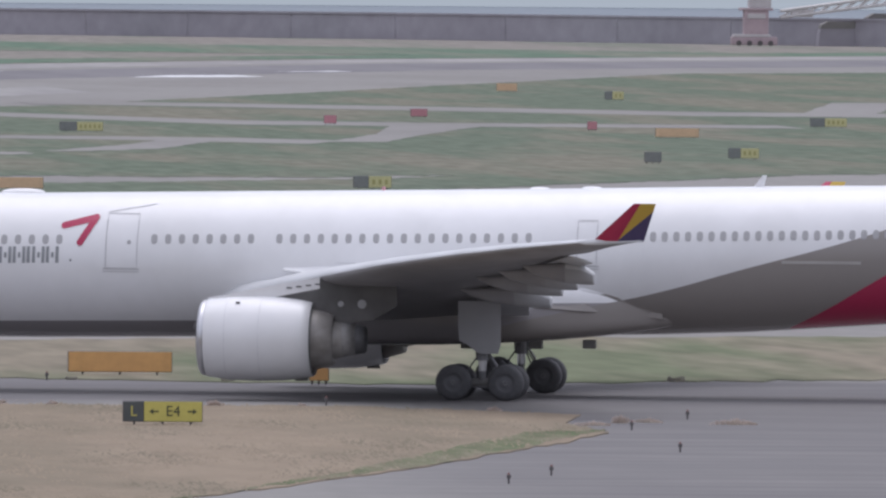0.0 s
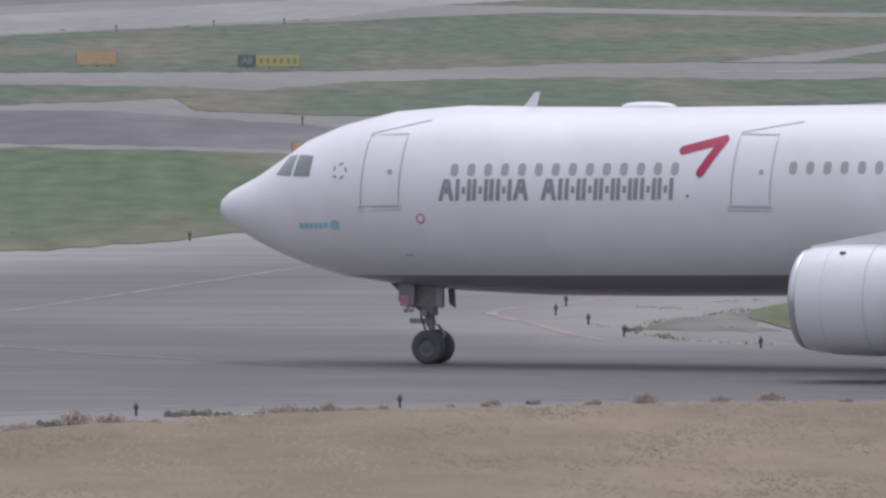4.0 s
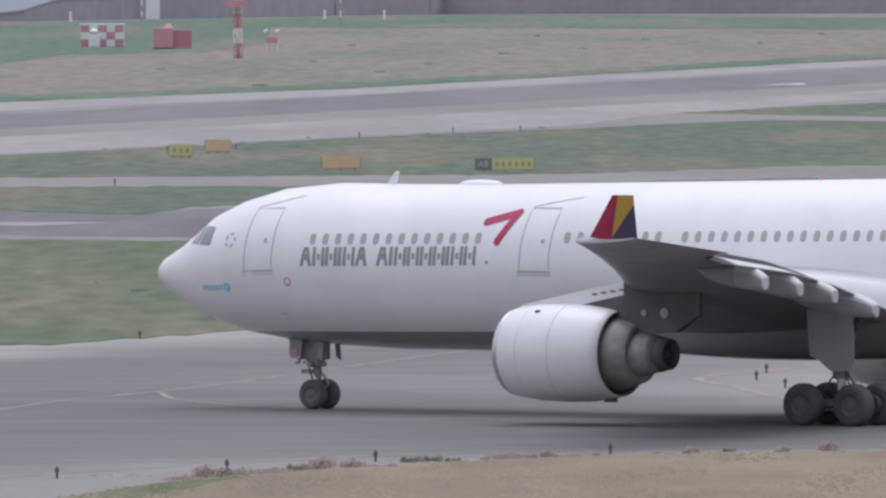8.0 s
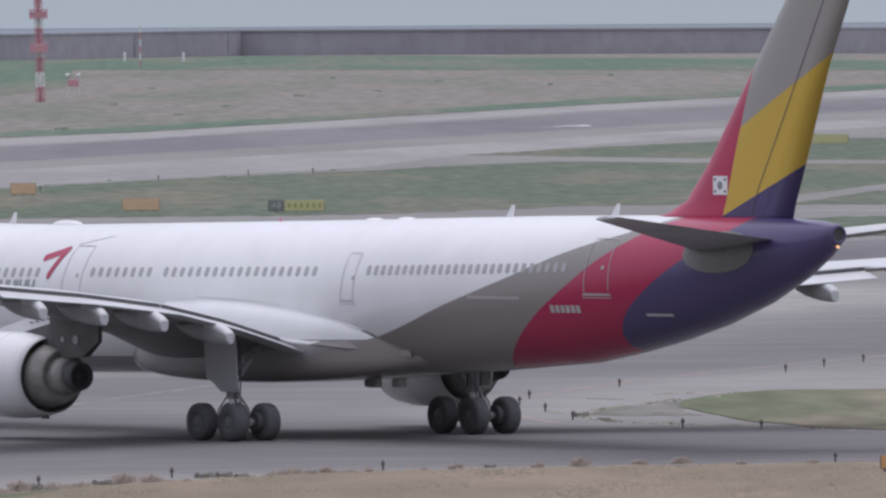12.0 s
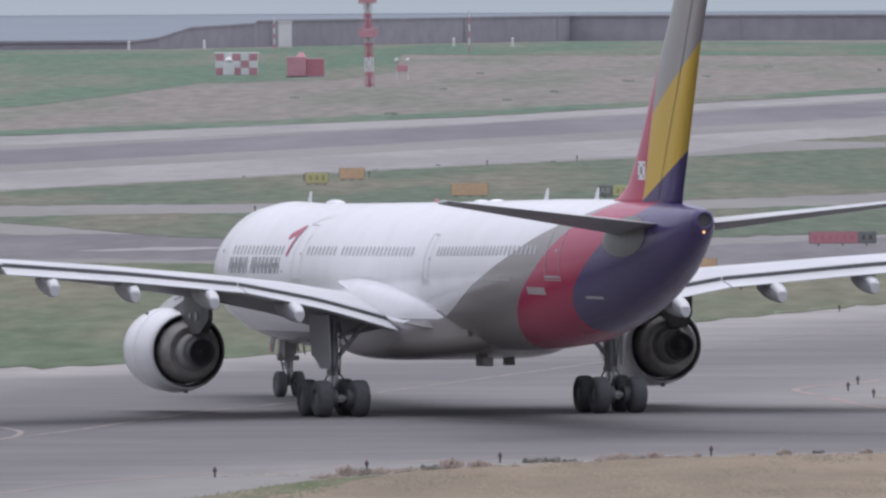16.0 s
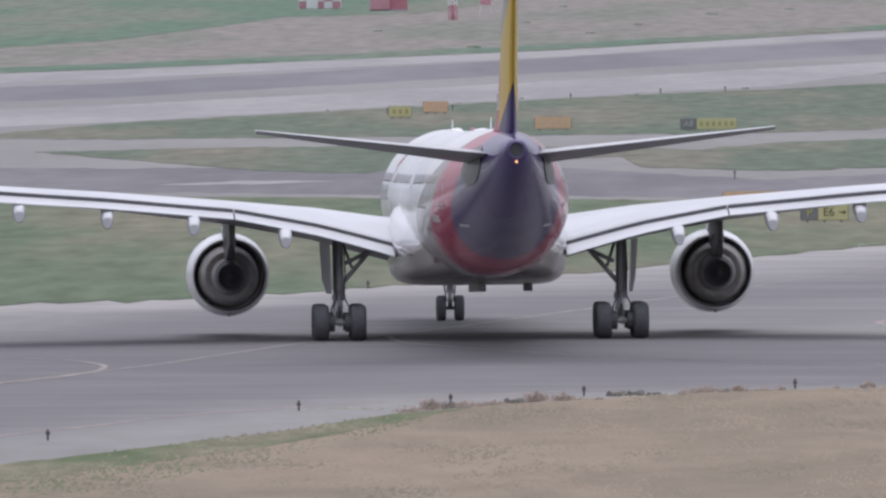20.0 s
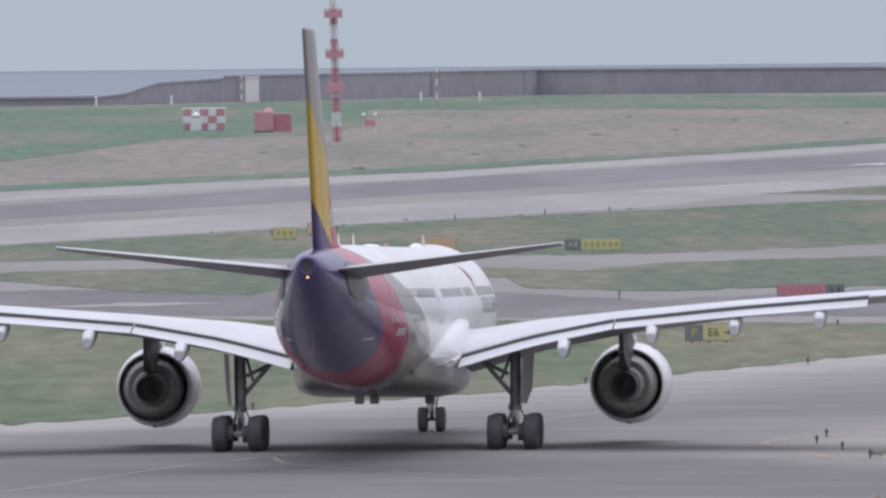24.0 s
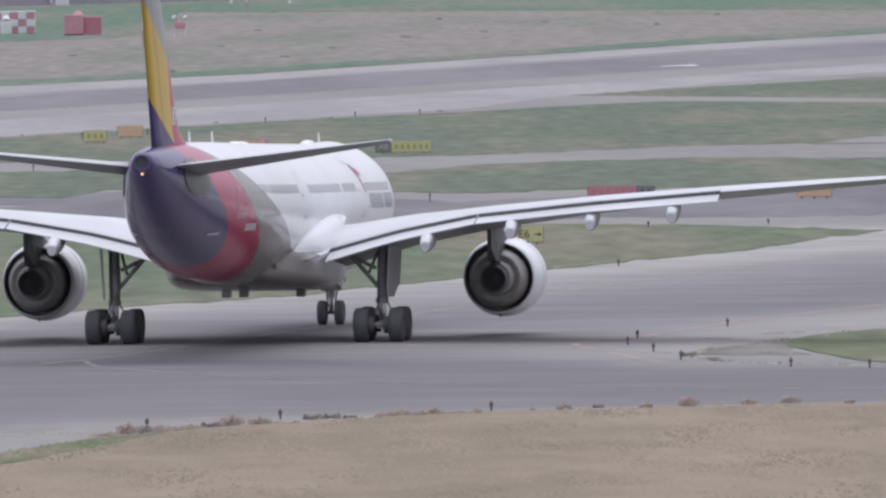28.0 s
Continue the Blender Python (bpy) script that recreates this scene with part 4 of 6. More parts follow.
for side in (1, -1):
    y = side * 5.34
    leg = part("main_gear_leg", add_tube(tube((0.12, y + side * 0.04, 3.86), (0, y, 1.5), 0.21), (0, y, 1.7), (0, y, 0.7), 0.14), M_LEG, plane, "grey main landing gear leg")
    bm = tube((-1.05, y, 0.68), (1.05, y, 0.68), 0.15)
    for x in (-0.99, 0.99):
        add_tube(bm, (x, y - 0.95, 0.68), (x, y + 0.95, 0.68), 0.09)
    part("bogie", bm, M_CORE, leg, "dirty grey bogie beam with axles")
    for x in (-0.99, 0.99):
        for d in (-0.36, 0.36):
            part("brake_pack", tube((x, y + d - 0.17, 0.68), (x, y + d + 0.17, 0.68), 0.34, seg=16), M_BRAKE, leg, "dark round brake pack")
    part("side_brace", add_tube(tube((0, y - side * 0.1, 2.1), (0.1, y - side * 1.35, 3.55), 0.09), (0, y - side * 0.5, 2.75), (0.6, y - side * 0.2, 3.6), 0.06), M_LEG, leg, "grey folding side brace")
    part("torque_link", add_tube(tube((-0.25, y, 1.75), (-0.55, y, 1.3), 0.05), (-0.55, y, 1.3), (-0.2, y, 0.85), 0.05), M_LEG, leg)
    for x in (-0.99, 0.99):
        for d in (-0.70, 0.70):
            wheel(x, y + d, 0.68, 0.58)
    bm = loft([[(xa, y + side * (oa), z), (xb, y + side * ob, z), (xb, y + side * (ob + 0.05), z), (xa, y + side * (oa + 0.05), z)] for z, xa, xb, oa, ob in ((3.75, 0.85, -0.72, 0.66, 0.36), (2.9, 0.85, -0.72, 0.60, 0.31), (2.25, 0.82, -0.72, 0.56, 0.28), (2.1, 0.5, -0.72, 0.50, 0.28), (1.76, 0.1, -0.62, 0.42, 0.28))])
    part("piston", tube((0, y, 1.55), (0, y, 1.1), 0.16), M_LIP, leg, "bright shock strut piston")
    part("collar", tube((0, y, 1.72), (0, y, 1.5), 0.26), M_LEG, leg)
    for k, (dx, dy) in enumerate(((0.2, 0.12), (-0.22, 0.1), (-0.12, -0.2))):
        bm2 = bmesh.new()
        pts = [(dx, y + dy, 3.6), (dx * 1.3, y + dy * 1.2, 2.5), (dx * 1.1, y + dy, 1.6), (dx * 2.6, y + dy * 2.2, 1.15), (dx * 3.4, y + dy * 2.4, 0.82)]
        for p, q in zip(pts, pts[1:]):
            add_tube(bm2, p, q, 0.03, seg=6)
        part("hydraulic_hose", bm2, M_RUB, leg, "thin dark hydraulic hose")
    for dy in (-0.3, 0.3):
        part("brake_rod", tube((-0.95, y + dy, 0.5), (0.95, y + dy, 0.5), 0.045, seg=8), M_LEG, leg)
    part("retraction_actuator", tube((0.05, y - side * 0.25, 2.9), (0.2, y - side * 1.3, 3.4), 0.08), M_LEG, leg)
    part("gear_door", bm, M_DOOR, leg, "light grey landing gear door")

nose_leg = part("nose_gear_leg", add_tube(tube((25.6, 0, 2.4), (25.35, 0, 1.1), 0.15), (25.36, 0, 1.3), (25.3, 0, 0.5), 0.09), M_LEG, plane, "grey nose landing gear leg")
part("axle", tube((25.3, -0.5, 0.5), (25.3, 0.5, 0.5), 0.07), M_LEG, nose_leg)
part("drag_brace", tube((25.4, 0, 1.35), (26.6, 0, 2.4), 0.08), M_LEG, nose_leg)
part("tow_fitting", add_tube(box((25.75, 0, 1.25), (0.5, 0.22, 0.14)), (25.3, 0, 0.95), (25.75, 0, 0.75), 0.05), M_LEG, nose_leg)
for d in (-0.36, 0.36):
    wheel(25.3, d, 0.50, 0.38, "nose_wheel")
for side in (1, -1):
    for xa, xb, low in ((26.2, 25.7, 1.72), (25.02, 24.8, 1.62)):
        part("nose_gear_door", loft([[(xa, side * 0.42, 2.42), (xb, side * 0.42, 2.3), (xb, side * 0.46, 2.3), (xa, side * 0.46, 2.42)], [(xa - 0.02, side * 0.50, low + 0.12), (xb, side * 0.50, low), (xb, side * 0.54, low), (xa - 0.02, side * 0.54, low + 0.12)]]), M_BELLY, nose_leg, "grey nose gear door")

# ---- details of the airliner ----
def patch(outline, side, off=0.012, depth=0.03):
    """A thin plate that follows the hull: outline in x and z, wound either way."""
    bm = bmesh.new()
    a = [bm.verts.new(skin(x, z, side, off)) for x, z in outline]
    b = [bm.verts.new(skin(x, z, side, off - depth)) for x, z in outline]
    bm.faces.new(a)
    bm.faces.new(b[::-1])
    for i in range(len(a)):
        j = (i + 1) % len(a)
        bm.faces.new((a[i], b[i], b[j], a[j]))
    return bm


def strip(pts, side, w, off=0.014):
    """A thin line along pts (x, z) on the hull."""
    bm = bmesh.new()
    prev = None
    for i, (x, z) in enumerate(pts):
        p, q = pts[max(i - 1, 0)], pts[min(i + 1, len(pts) - 1)]
        d = Vector((q[0] - p[0], q[1] - p[1])).normalized()
        cur = (bm.verts.new(skin(x - d.y * w / 2, z + d.x * w / 2, side, off)), bm.verts.new(skin(x + d.y * w / 2, z - d.x * w / 2, side, off)))
        if prev:
            bm.faces.new((prev[0], prev[1], cur[1], cur[0]))
        prev = cur
    return bm


def disc(x, z, r, side, off=0.014, rz=None, n=16):
    return patch([(x + r * math.cos(2 * math.pi * i / n), z + (rz or r) * math.sin(2 * math.pi * i / n)) for i in range(n)], side, off)


def quad(a, b, c, d, side, n=5, off=0.014):
    """A plate between four corners (x, z), fine enough to follow the hull."""
    bm = bmesh.new()
    g = []
    for i in range(n + 1):
        f = i / n
        p, q = Vector(a).lerp(Vector(d), f), Vector(b).lerp(Vector(c), f)
        g.append([bm.verts.new(skin(*p.lerp(q, k / n), side, off)) for k in range(n + 1)])
    for i in range(n):
        for k in range(n):
            bm.faces.new((g[i][k], g[i][k + 1], g[i + 1][k + 1], g[i + 1][k]))
    return bm


def level(x):
    return 6.06 - 0.0195 * x


for side in (1, -1):
    pane_mesh = None
    for x0, count, pitch in ((23.55, 14, 0.53), (13.0, 8, 0.53), (8.2, 19, 0.53), (-4.75, 27, 0.445)):
        for i in range(count):
            x = x0 - i * pitch
            z = level(x)
            if x < -12.5 or x > 21 or pane_mesh is None:
                ring = [(0.12 * math.copysign(abs(math.cos(a)) ** 0.7, math.cos(a)), 0.18 * math.copysign(abs(math.sin(a)) ** 0.7, math.sin(a))) for a in (2 * math.pi * k / 12 for k in range(12))]
                bm = patch([(x + u, z + v) for u, v in ring], side)
                bmesh.ops.translate(bm, verts=bm.verts, vec=(-x, 0, -z))
                ob = part("cabin_window", bm, M_PANE, plane, "small rounded grey cabin window")
                if -12.5 <= x <= 21:
                    pane_mesh, x_ref = ob.data, x
            else:
                ob = new("cabin_window", pane_mesh)
                ob.parent = plane
                ob["label"] = "small rounded grey cabin window"
            ob.location = (x, 0 if -12.5 > x or x > 21 else side * 0.004 + skin(x, z, side).y - skin(x_ref, level(x_ref), side).y, z if -12.5 > x or x > 21 else z + lift(x) - lift(x_ref))

    # doors: seam, sill and small window
    for nm, xa, xb, za, zb, m in (("door_front", 26.55, 25.3, 4.56, 6.62, M_SEAM), ("door_second", 14.85, 13.65, 4.68, 6.74, M_SEAM), ("door_overwing", -3.2, -3.95, 5.06, 6.75, M_SEAM), ("door_aft", -17.5, -18.75, 5.46, 7.4, M_PALE)):
        steps = [za + (zb - za) * k / 8 for k in range(9)]
        path = [(xa, z) for z in steps] + [(xb, z) for z in reversed(steps)] + [(xa, za)]
        d = part("cabin_door", strip(path, side, 0.038), m, plane, "closed cabin door with an outlined seam")
        part("sill", strip([(xa + 0.1, za - 0.03), (xb - 0.1, za - 0.03)], side, 0.05), m, d)
        part("sill", strip([(xa + 0.1, za - 0.13), (xb - 0.1, za - 0.13)], side, 0.03), m, d)
        part("door_window", disc((xa + xb) / 2 - 0.28, za + (zb - za) * 0.48, 0.075, side), M_PANE, d)
        if zb < 6.75:
            part("rain_gutter", strip([(xa + 0.02 - 0.2 * k, zb + 0.05 + 0.037 * k) for k in range(10)], side, 0.025), M_SEAM, d)
    # plain blocks in the place of the airline's name, and its mark
    x = 24.0
    for ch in "a--!-a_a!----!--":
        if ch == "_":
            x -= 0.34
            continue
        w = 0.16 if ch == "!" else 0.485
        base = 4.70 + 0.0205 * (24.0 - x)
        ins = 0.14 if ch == "a" else 0.0
        bars = ((0.0, 0.13),) if ch == "!" else ((0.0, 0.12), (0.2, 0.1), (w - 0.12, 0.12))
        for k, (u, bw) in enumerate(bars):
            top = 0.62 if k != 1 else 0.40
            lean = ins * (1 if k == 0 else -1 if k == 2 else 0)
            foot = 0.0 if k != 1 else 0.2
            part("name_block", quad((x - u, base + foot), (x - u - bw, base + foot), (x - u - bw - lean, base + top), (x - u - lean, base + top), side, 3), M_LETTER, plane, "dark grey bar of the painted name")
        x -= w + 0.05
    part("name_dot", disc(16.2, 4.95, 0.05, side, n=8), M_LETTER, plane)

    def stroke(p, q, w, off=0.014):
        """A round-ended stroke on the hull."""
        p, q = Vector(p), Vector(q)
        n = 10
        d = (q - p).normalized()
        bm = bmesh.new()
        prev = None
        for k in range(-4, n + 5):
            if k < 0:
                a = math.pi / 2 * (-k) / 4
                c, h = p - d * w / 2 * math.sin(a), w / 2 * math.cos(a)
            elif k > n:
                a = math.pi / 2 * (k - n) / 4
                c, h = q + d * w / 2 * math.sin(a), w / 2 * math.cos(a)
            else:
                c, h = p.lerp(q, k / n), w / 2
            h = max(h, 0.004)
            cur = (bm.verts.new(skin(c.x - d.y * h, c.y + d.x * h, side, off)), bm.verts.new(skin(c.x + d.y * h, c.y - d.x * h, side, off)))
            if prev:
                bm.faces.new((prev[0], prev[1], cur[1], cur[0]))
            prev = cur
        return bm

    mark = part("airline_mark", stroke((16.5, 6.26), (15.3, 6.58), 0.25), M_RED, plane, "red angular mark in two strokes")
    part("mark_stroke", stroke((15.3, 6.58), (15.86, 5.62), 0.25, 0.02), M_RED, mark)
    for k in range(6):
        part("nose_bar", quad((28.75 - 0.18 * k, 3.98), (28.63 - 0.18 * k, 3.98), (28.63 - 0.18 * k, 4.15), (28.75 - 0.18 * k, 4.15), side, 2), M_CYAN, plane, "small cyan bar")
    part("nose_emblem", stroke((27.5, 4.07), (27.48, 4.07), 0.28, 0.02), M_CYAN, plane, "small cyan emblem disc")
    for k in range(5):
        a = 2 * math.pi * k / 5 + 0.4
        part("star_mark", stroke((27.35 + 0.2 * math.cos(a - 0.2), 5.62 + 0.2 * math.sin(a - 0.2)), (27.35 + 0.23 * math.cos(a + 0.25), 5.62 + 0.23 * math.sin(a + 0.25)), 0.05), M_LETTER, plane)
    ring = part("static_port", disc(24.6, 4.17, 0.15, side), M_AVRED, plane, "small red ring on the hull")
    part("ring_centre", disc(24.6, 4.17, 0.09, side, 0.02), M_WHITE, ring)
    part("service_panel", strip([(25.3, 3.1), (25.0, 3.1)], side, 0.06), M_SEAM, plane)
    # cockpit panes
    for o in (((29.75, 5.52), (29.12, 5.50), (29.08, 6.10), (29.42, 6.06)), ((29.02, 5.50), (28.42, 5.50), (28.42, 6.08), (28.97, 6.11))):
        part("cockpit_pane", quad(*o, side, 6, 0.018), M_GLASS, plane, "dark cockpit pane")
    # registration replaced by bars, and a faint line of small print
    for k in range(6):
        xx = -15.6 - 0.27 * k
        part("registration_bar", patch([(xx, 4.78), (xx, 5.04), (xx - 0.19, 5.04), (xx - 0.19, 4.78)], side), M_PALE, plane, "pale bar of a painted mark")
    part("small_print", strip([(-11.0 - 0.5 * k, 5.27) for k in range(7)], side, 0.11), M_PRINT, plane, "pale line of small print")
    part("small_print", strip([(-20.3 - 0.3 * k, 4.75) for k in range(5)], side, 0.09), M_SEAM, plane, "pale line of small print")
    # grey plate round the tailplane root
    bm = bmesh.new()
    grid = [[bm.verts.new(skin(-24.2 + 1.75 * r / 5 * math.cos(a), 6.98 + 0.72 * r / 5 * math.sin(a) - 0.06 * r / 5 * math.cos(a), side, 0.03)) for a in (2 * math.pi * k / 20 for k in range(20))] for r in (0.05, 1, 2, 3, 4, 5)]
    for g, h in zip(grid, grid[1:]):
        for k in range(20):
            bm.faces.new((g[k], g[(k + 1) % 20], h[(k + 1) % 20], h[k]))
    part("tailplane_plate", bm, M_PLATE, plane, "bare grey sliding plate at the tailplane root")
    flag = part("flag_panel", box((-22.95, side * 0.345, 9.3), (0.82, 0.04, 0.66)), M_WHITE, fin, "white flag panel")
    for dx in (-0.29, 0.29):
        for dz in (-0.21, 0.21):
            part("flag_mark", box((-22.95 + dx, side * 0.368, 9.3 + dz), (0.13, 0.012, 0.1)), M_LETTER, flag)
    part("flag_disc", tube((-22.95, side * 0.362, 9.3), (-22.95, side * 0.375, 9.3), 0.15, seg=14), M_LETTER, flag)
# rudder hinge line on both sides
for side in (1, -1):
    bm = bmesh.new()
    vs = []
    for z, x in ((8.3, -24.6), (9.2, -25.0), (12.0, -26.62), (14.0, -27.75), (16.3, -29.05)):
        le, te = np.interp(z, [f[0] for f in FIN], [f[1] for f in FIN]), np.interp(z, [f[0] for f in FIN], [f[2] for f in FIN])
        y = side * (0.055 * (le - te) * np.interp((le - x) / (le - te), (0.05, 0.15, 0.3, 0.5, 0.75, 1.0), (0.6, 0.9, 1.0, 0.9, 0.5, 0)) + 0.012)
        vs.append((bm.verts.new((x, y, z)), bm.verts.new((x - 0.045, y, z))))
    for a, b in zip(vs, vs[1:]):
        bm.faces.new((a[0], a[1], b[1], b[0]))
    part("rudder_hinge", bm, M_SLOT, fin, "dark rudder hinge line")
# aerials, domes, exhaust and lamps
for x in (22.2, -9.8, -16.2):
    t = hull_at(x)[0]
    part("blade_aerial", loft([[(x + 0.25, -0.03, t - 0.05), (x - 0.15, -0.03, t - 0.05), (x - 0.15, 0.03, t - 0.05), (x + 0.25, 0.03, t - 0.05)], [(x - 0.12, -0.015, t + 0.42), (x - 0.28, -0.015, t + 0.42), (x - 0.28, 0.015, t + 0.42), (x - 0.12, 0.015, t + 0.42)]]), M_WHITE, plane, "thin white blade aerial")
for x, ln, h in ((18.5, 0.85, 0.16), (-1.4, 0.4, 0.07), (-3.4, 0.4, 0.07)):
    t = hull_at(x)[0]
    part("aerial_dome", loft([[(x + ln * math.cos(math.pi * i / 12), r * math.cos(a), t - 0.06 + (0.06 + h) * math.sin(math.pi * i / 12) ** 0.5 * math.sin(a)) for a in (math.pi * k / 8 for k in range(9))] for i, r in ((i, 0.3 * math.sin(math.pi * i / 12) ** 0.5 + 0.001) for i in range(13))], close_ends=False, wrap=False), M_WHITE, plane, "low white aerial fairing", True)
part("exhaust_ring", revolve([(-29.2, 0.40), (-29.42, 0.31), (-29.42, 0.25), (-29.0, 0.23)], 0, 7.62, 24), M_PURPLE, plane, "metal ring of the tail exhaust", True)
part("exhaust_mouth", revolve([(-29.36, 0.255), (-29.345, 0.0)], 0, 7.62, 24), M_SOOT, plane, "dark mouth of the tail exhaust")
part("tail_lamp", revolve([(-29.36, 0.0), (-29.38, 0.04), (-29.3, 0.05)], 0, 7.2, 10), M_GLOW, plane, "small glowing tail lamp")
for x, y in ((-1.3, 0.0), (1.6, -1.9), (-3.4, 0.4)):
    part("belly_aerial", box((x, y, 5.08 - SLOPE * x - 3.12), (0.5, 0.34, 0.34), 0, 0.04), M_CORE, plane, "dark belly aerial")
part("beacon", tube((4.6, 0, 7.75), (4.6, 0, 7.93), 0.09, 0.06), M_AVRED, plane, "red beacon on the hull")
part("nose_bay_panel", box((25.5, 0, 1.98), (0.95, 0.5, 0.66), 0, 0.05), M_CORE, nose_leg, "dark nose gear bay")
part("gear_placard", box((25.98, 0.535, 1.86), (0.3, 0.02, 0.3)), M_AVRED, nose_leg, "small red placard")
for side in (1, -1):
    part("landing_light", tube((26.0, side * 0.2, 1.6), (26.12, side * 0.2, 1.6), 0.1), M_LIP, nose_leg)

part("steering_unit", add_tube(box((25.42, 0, 1.62), (0.42, 0.44, 0.42), 0, 0.05), (25.42, -0.42, 1.5), (25.42, 0.42, 1.5), 0.1), M_CORE, nose_leg, "dark steering unit on the nose leg")
part("torque_link", add_tube(tube((25.15, 0, 1.15), (24.92, 0, 0.85), 0.045), (24.92, 0, 0.85), (25.2, 0, 0.58), 0.045), M_CORE, nose_leg)
for d in (-0.14, 0.14):
    part("hydraulic_hose", add_tube(tube((25.55, d, 2.2), (25.6, d * 1.6, 1.4), 0.03, seg=6), (25.6, d * 1.6, 1.4), (25.4, d, 0.75), 0.03, seg=6), M_RUB, nose_leg)
# ---- airfield furniture ----
def lettering(text, x, z, height, material, parent, y=-0.07):
    c = bpy.data.curves.new("lettering", "FONT")
    c.body, c.size, c.align_x, c.align_y, c.extrude = text, height * 1.35, "CENTER", "CENTER", 0.004
    tmp = bpy.data.objects.new("lettering", c)
    me = bpy.data.meshes.new_from_object(tmp)
    bpy.data.objects.remove(tmp)
    me.materials.append(material)
    ob = new("lettering", me)
    ob.matrix_local = pose(x, y, z, 90, 0, 0)
    ob.parent = parent
    return ob


def arrow(x, z, s, parent, way=1, y=-0.07):
    bm = bmesh.new()
    for o in ([(-1, 0.16), (0.2, 0.16), (0.2, -0.16), (-1, -0.16)], [(0.1, 0.62), (1, 0), (0.1, -0.62)]):
        a = [bm.verts.new((x + way * u * s, y, z + v * s)) for u, v in o]
        b = [bm.verts.new((x + way * u * s, y + 0.01, z + v * s)) for u, v in o]
        bm.faces.new(a)
        for i in range(len(a)):
            bm.faces.new((a[i], b[i], b[(i + 1) % len(a)], a[(i + 1) % len(a)]))
    return part("arrow", bm, M_INK, parent)


def sign(x, y, width, height, faces, label, category="taxiway sign", turn=0.0, group="taxiway signs", low=0.16):
    """A lit board on short legs. faces: (share of the width, material, text, ink)."""
    # distant boards swap to the faces paled for haze
    faded = {M_SIGNY: M_SIGNYF, M_SIGNO: M_SIGNOF, M_SIGNK: M_SIGNKF, M_SIGNR: M_SIGNRF} if y > 700 else {}
    faces = [(share, faded[m] if m in faded else m, text, ink) for share, m, text, ink in faces]
    e = empty("taxiway_sign", pose(x, y, 0, 0, 0, turn))
    tagged(e, label, category, group)
    part("housing", box((0, 0.06, low + height / 2), (width + 0.04, 0.16, height + 0.04), 0, 0.02), M_POST, e)
    total, at = sum(f[0] for f in faces), -width / 2
    for share, m, text, ink in faces:
        w = width * share / total
        p = part("face", box((at + w / 2, -0.03, low + height / 2), (w - 0.02, 0.05, height), 0, 0.008), m, e)
        cx, cz = at + w / 2, low + height / 2
        if text == "bars":
            n = max(2, int(w / (height * 0.6)))
            for k in range(n):
                part("bar", box((cx + (k - (n - 1) / 2) * w / (n + 0.6), -0.062, cz), (w / (n + 0.6) * 0.45, 0.012, height * 0.42)), ink, p)
        elif text:
            if text.startswith("<"):
                arrow(cx - w * 0.33, cz, height * 0.24, p, -1)
            if text.endswith(">"):
                arrow(cx + w * 0.33, cz, height * 0.24, p, 1)
            core = text.strip("<>")
            shift = 0 if text[0] == "<" and text[-1] == ">" or len(text) == len(core) else (-w * 0.14 if text[-1] == ">" else w * 0.14)
            lettering(core, cx + shift, cz, height * 0.56, ink, p)
        at += w
    for dx in (-width * 0.36, 0, width * 0.36):
        part("leg", tube((dx, 0.06, -0.05), (dx, 0.06, low), 0.04, seg=8), M_POST, e)
    return e


YB = "black and yellow taxiway direction sign on the turf"
sign(32.7, 502, 2.80, 0.70, ((1, M_SIGNK, "L", M_SIGNY), (2.85, M_SIGNY, "<E4>", M_INK)), "black and yellow taxiway sign reading L and E4 in dry grass")
sign(2.95, 376, 2.25, 0.62, ((1, M_SIGNK, "L", M_SIGNY), (2.5, M_SIGNY, "E3>", M_INK)), "black and yellow taxiway sign reading L and E3 in dry grass")
sign(13.45, 786, 2.4, 0.78, ((1, M_SIGNK, "P", M_SIGNY), (1.75, M_SIGNY, "E6>", M_INK)), "black and yellow taxiway sign reading P and E6 on green turf")
sign(10.55, 1089, 3.95, 0.76, ((1.1, M_SIGNK, "A8", M_MARKY), (2.8, M_SIGNY, "bars", M_FAINT)), "black and yellow taxiway sign reading A8 beside the runway")
sign(21.45, 905, 3.9, 0.68, ((2.85, M_SIGNR, "bars", M_FAINTR), (1.05, M_SIGNK, "bars", M_POST)), "long red and black mandatory holding sign on turf", "holding sign")
sign(-11.85, 1161, 1.7, 0.8, ((1, M_SIGNY, "bars", M_FAINT),), "small yellow taxiway sign on green turf")
for x, y, w, h, lab in ((-9.4, 1184, 1.9, 0.82, "small orange marker board on green turf"), (-0.4, 1097, 2.6, 0.85, "orange marker board on green turf"), (10.75, 822, 4.1, 0.78, "long orange marker board beside a taxiway"), (35.35, 566.5, 4.1, 0.78, "long orange marker board on the turf island"),
                        (42.4, 555.5, 0.75, 0.6, "short orange marker board on the turf island"), (58.4, 1037, 3.9, 0.75, "long orange marker board beside a far taxiway"), (73.9, 1392, 3.0, 0.85, "orange marker board far off on turf"), (138.4, 1369, 4.0, 0.8, "orange marker board far off on turf"),
                        (164.5, 1835, 2.5, 0.9, "orange marker board far off beside the runway"), (32.6, 901, 2.0, 0.62, "orange marker board beyond the taxiway"), (83.4, 1524, 1.0, 0.9, "small orange marker board far off")):
    sign(x, y, w, h, ((1, M_SIGNO, "", None),), lab, "marker board", group="orange boards")
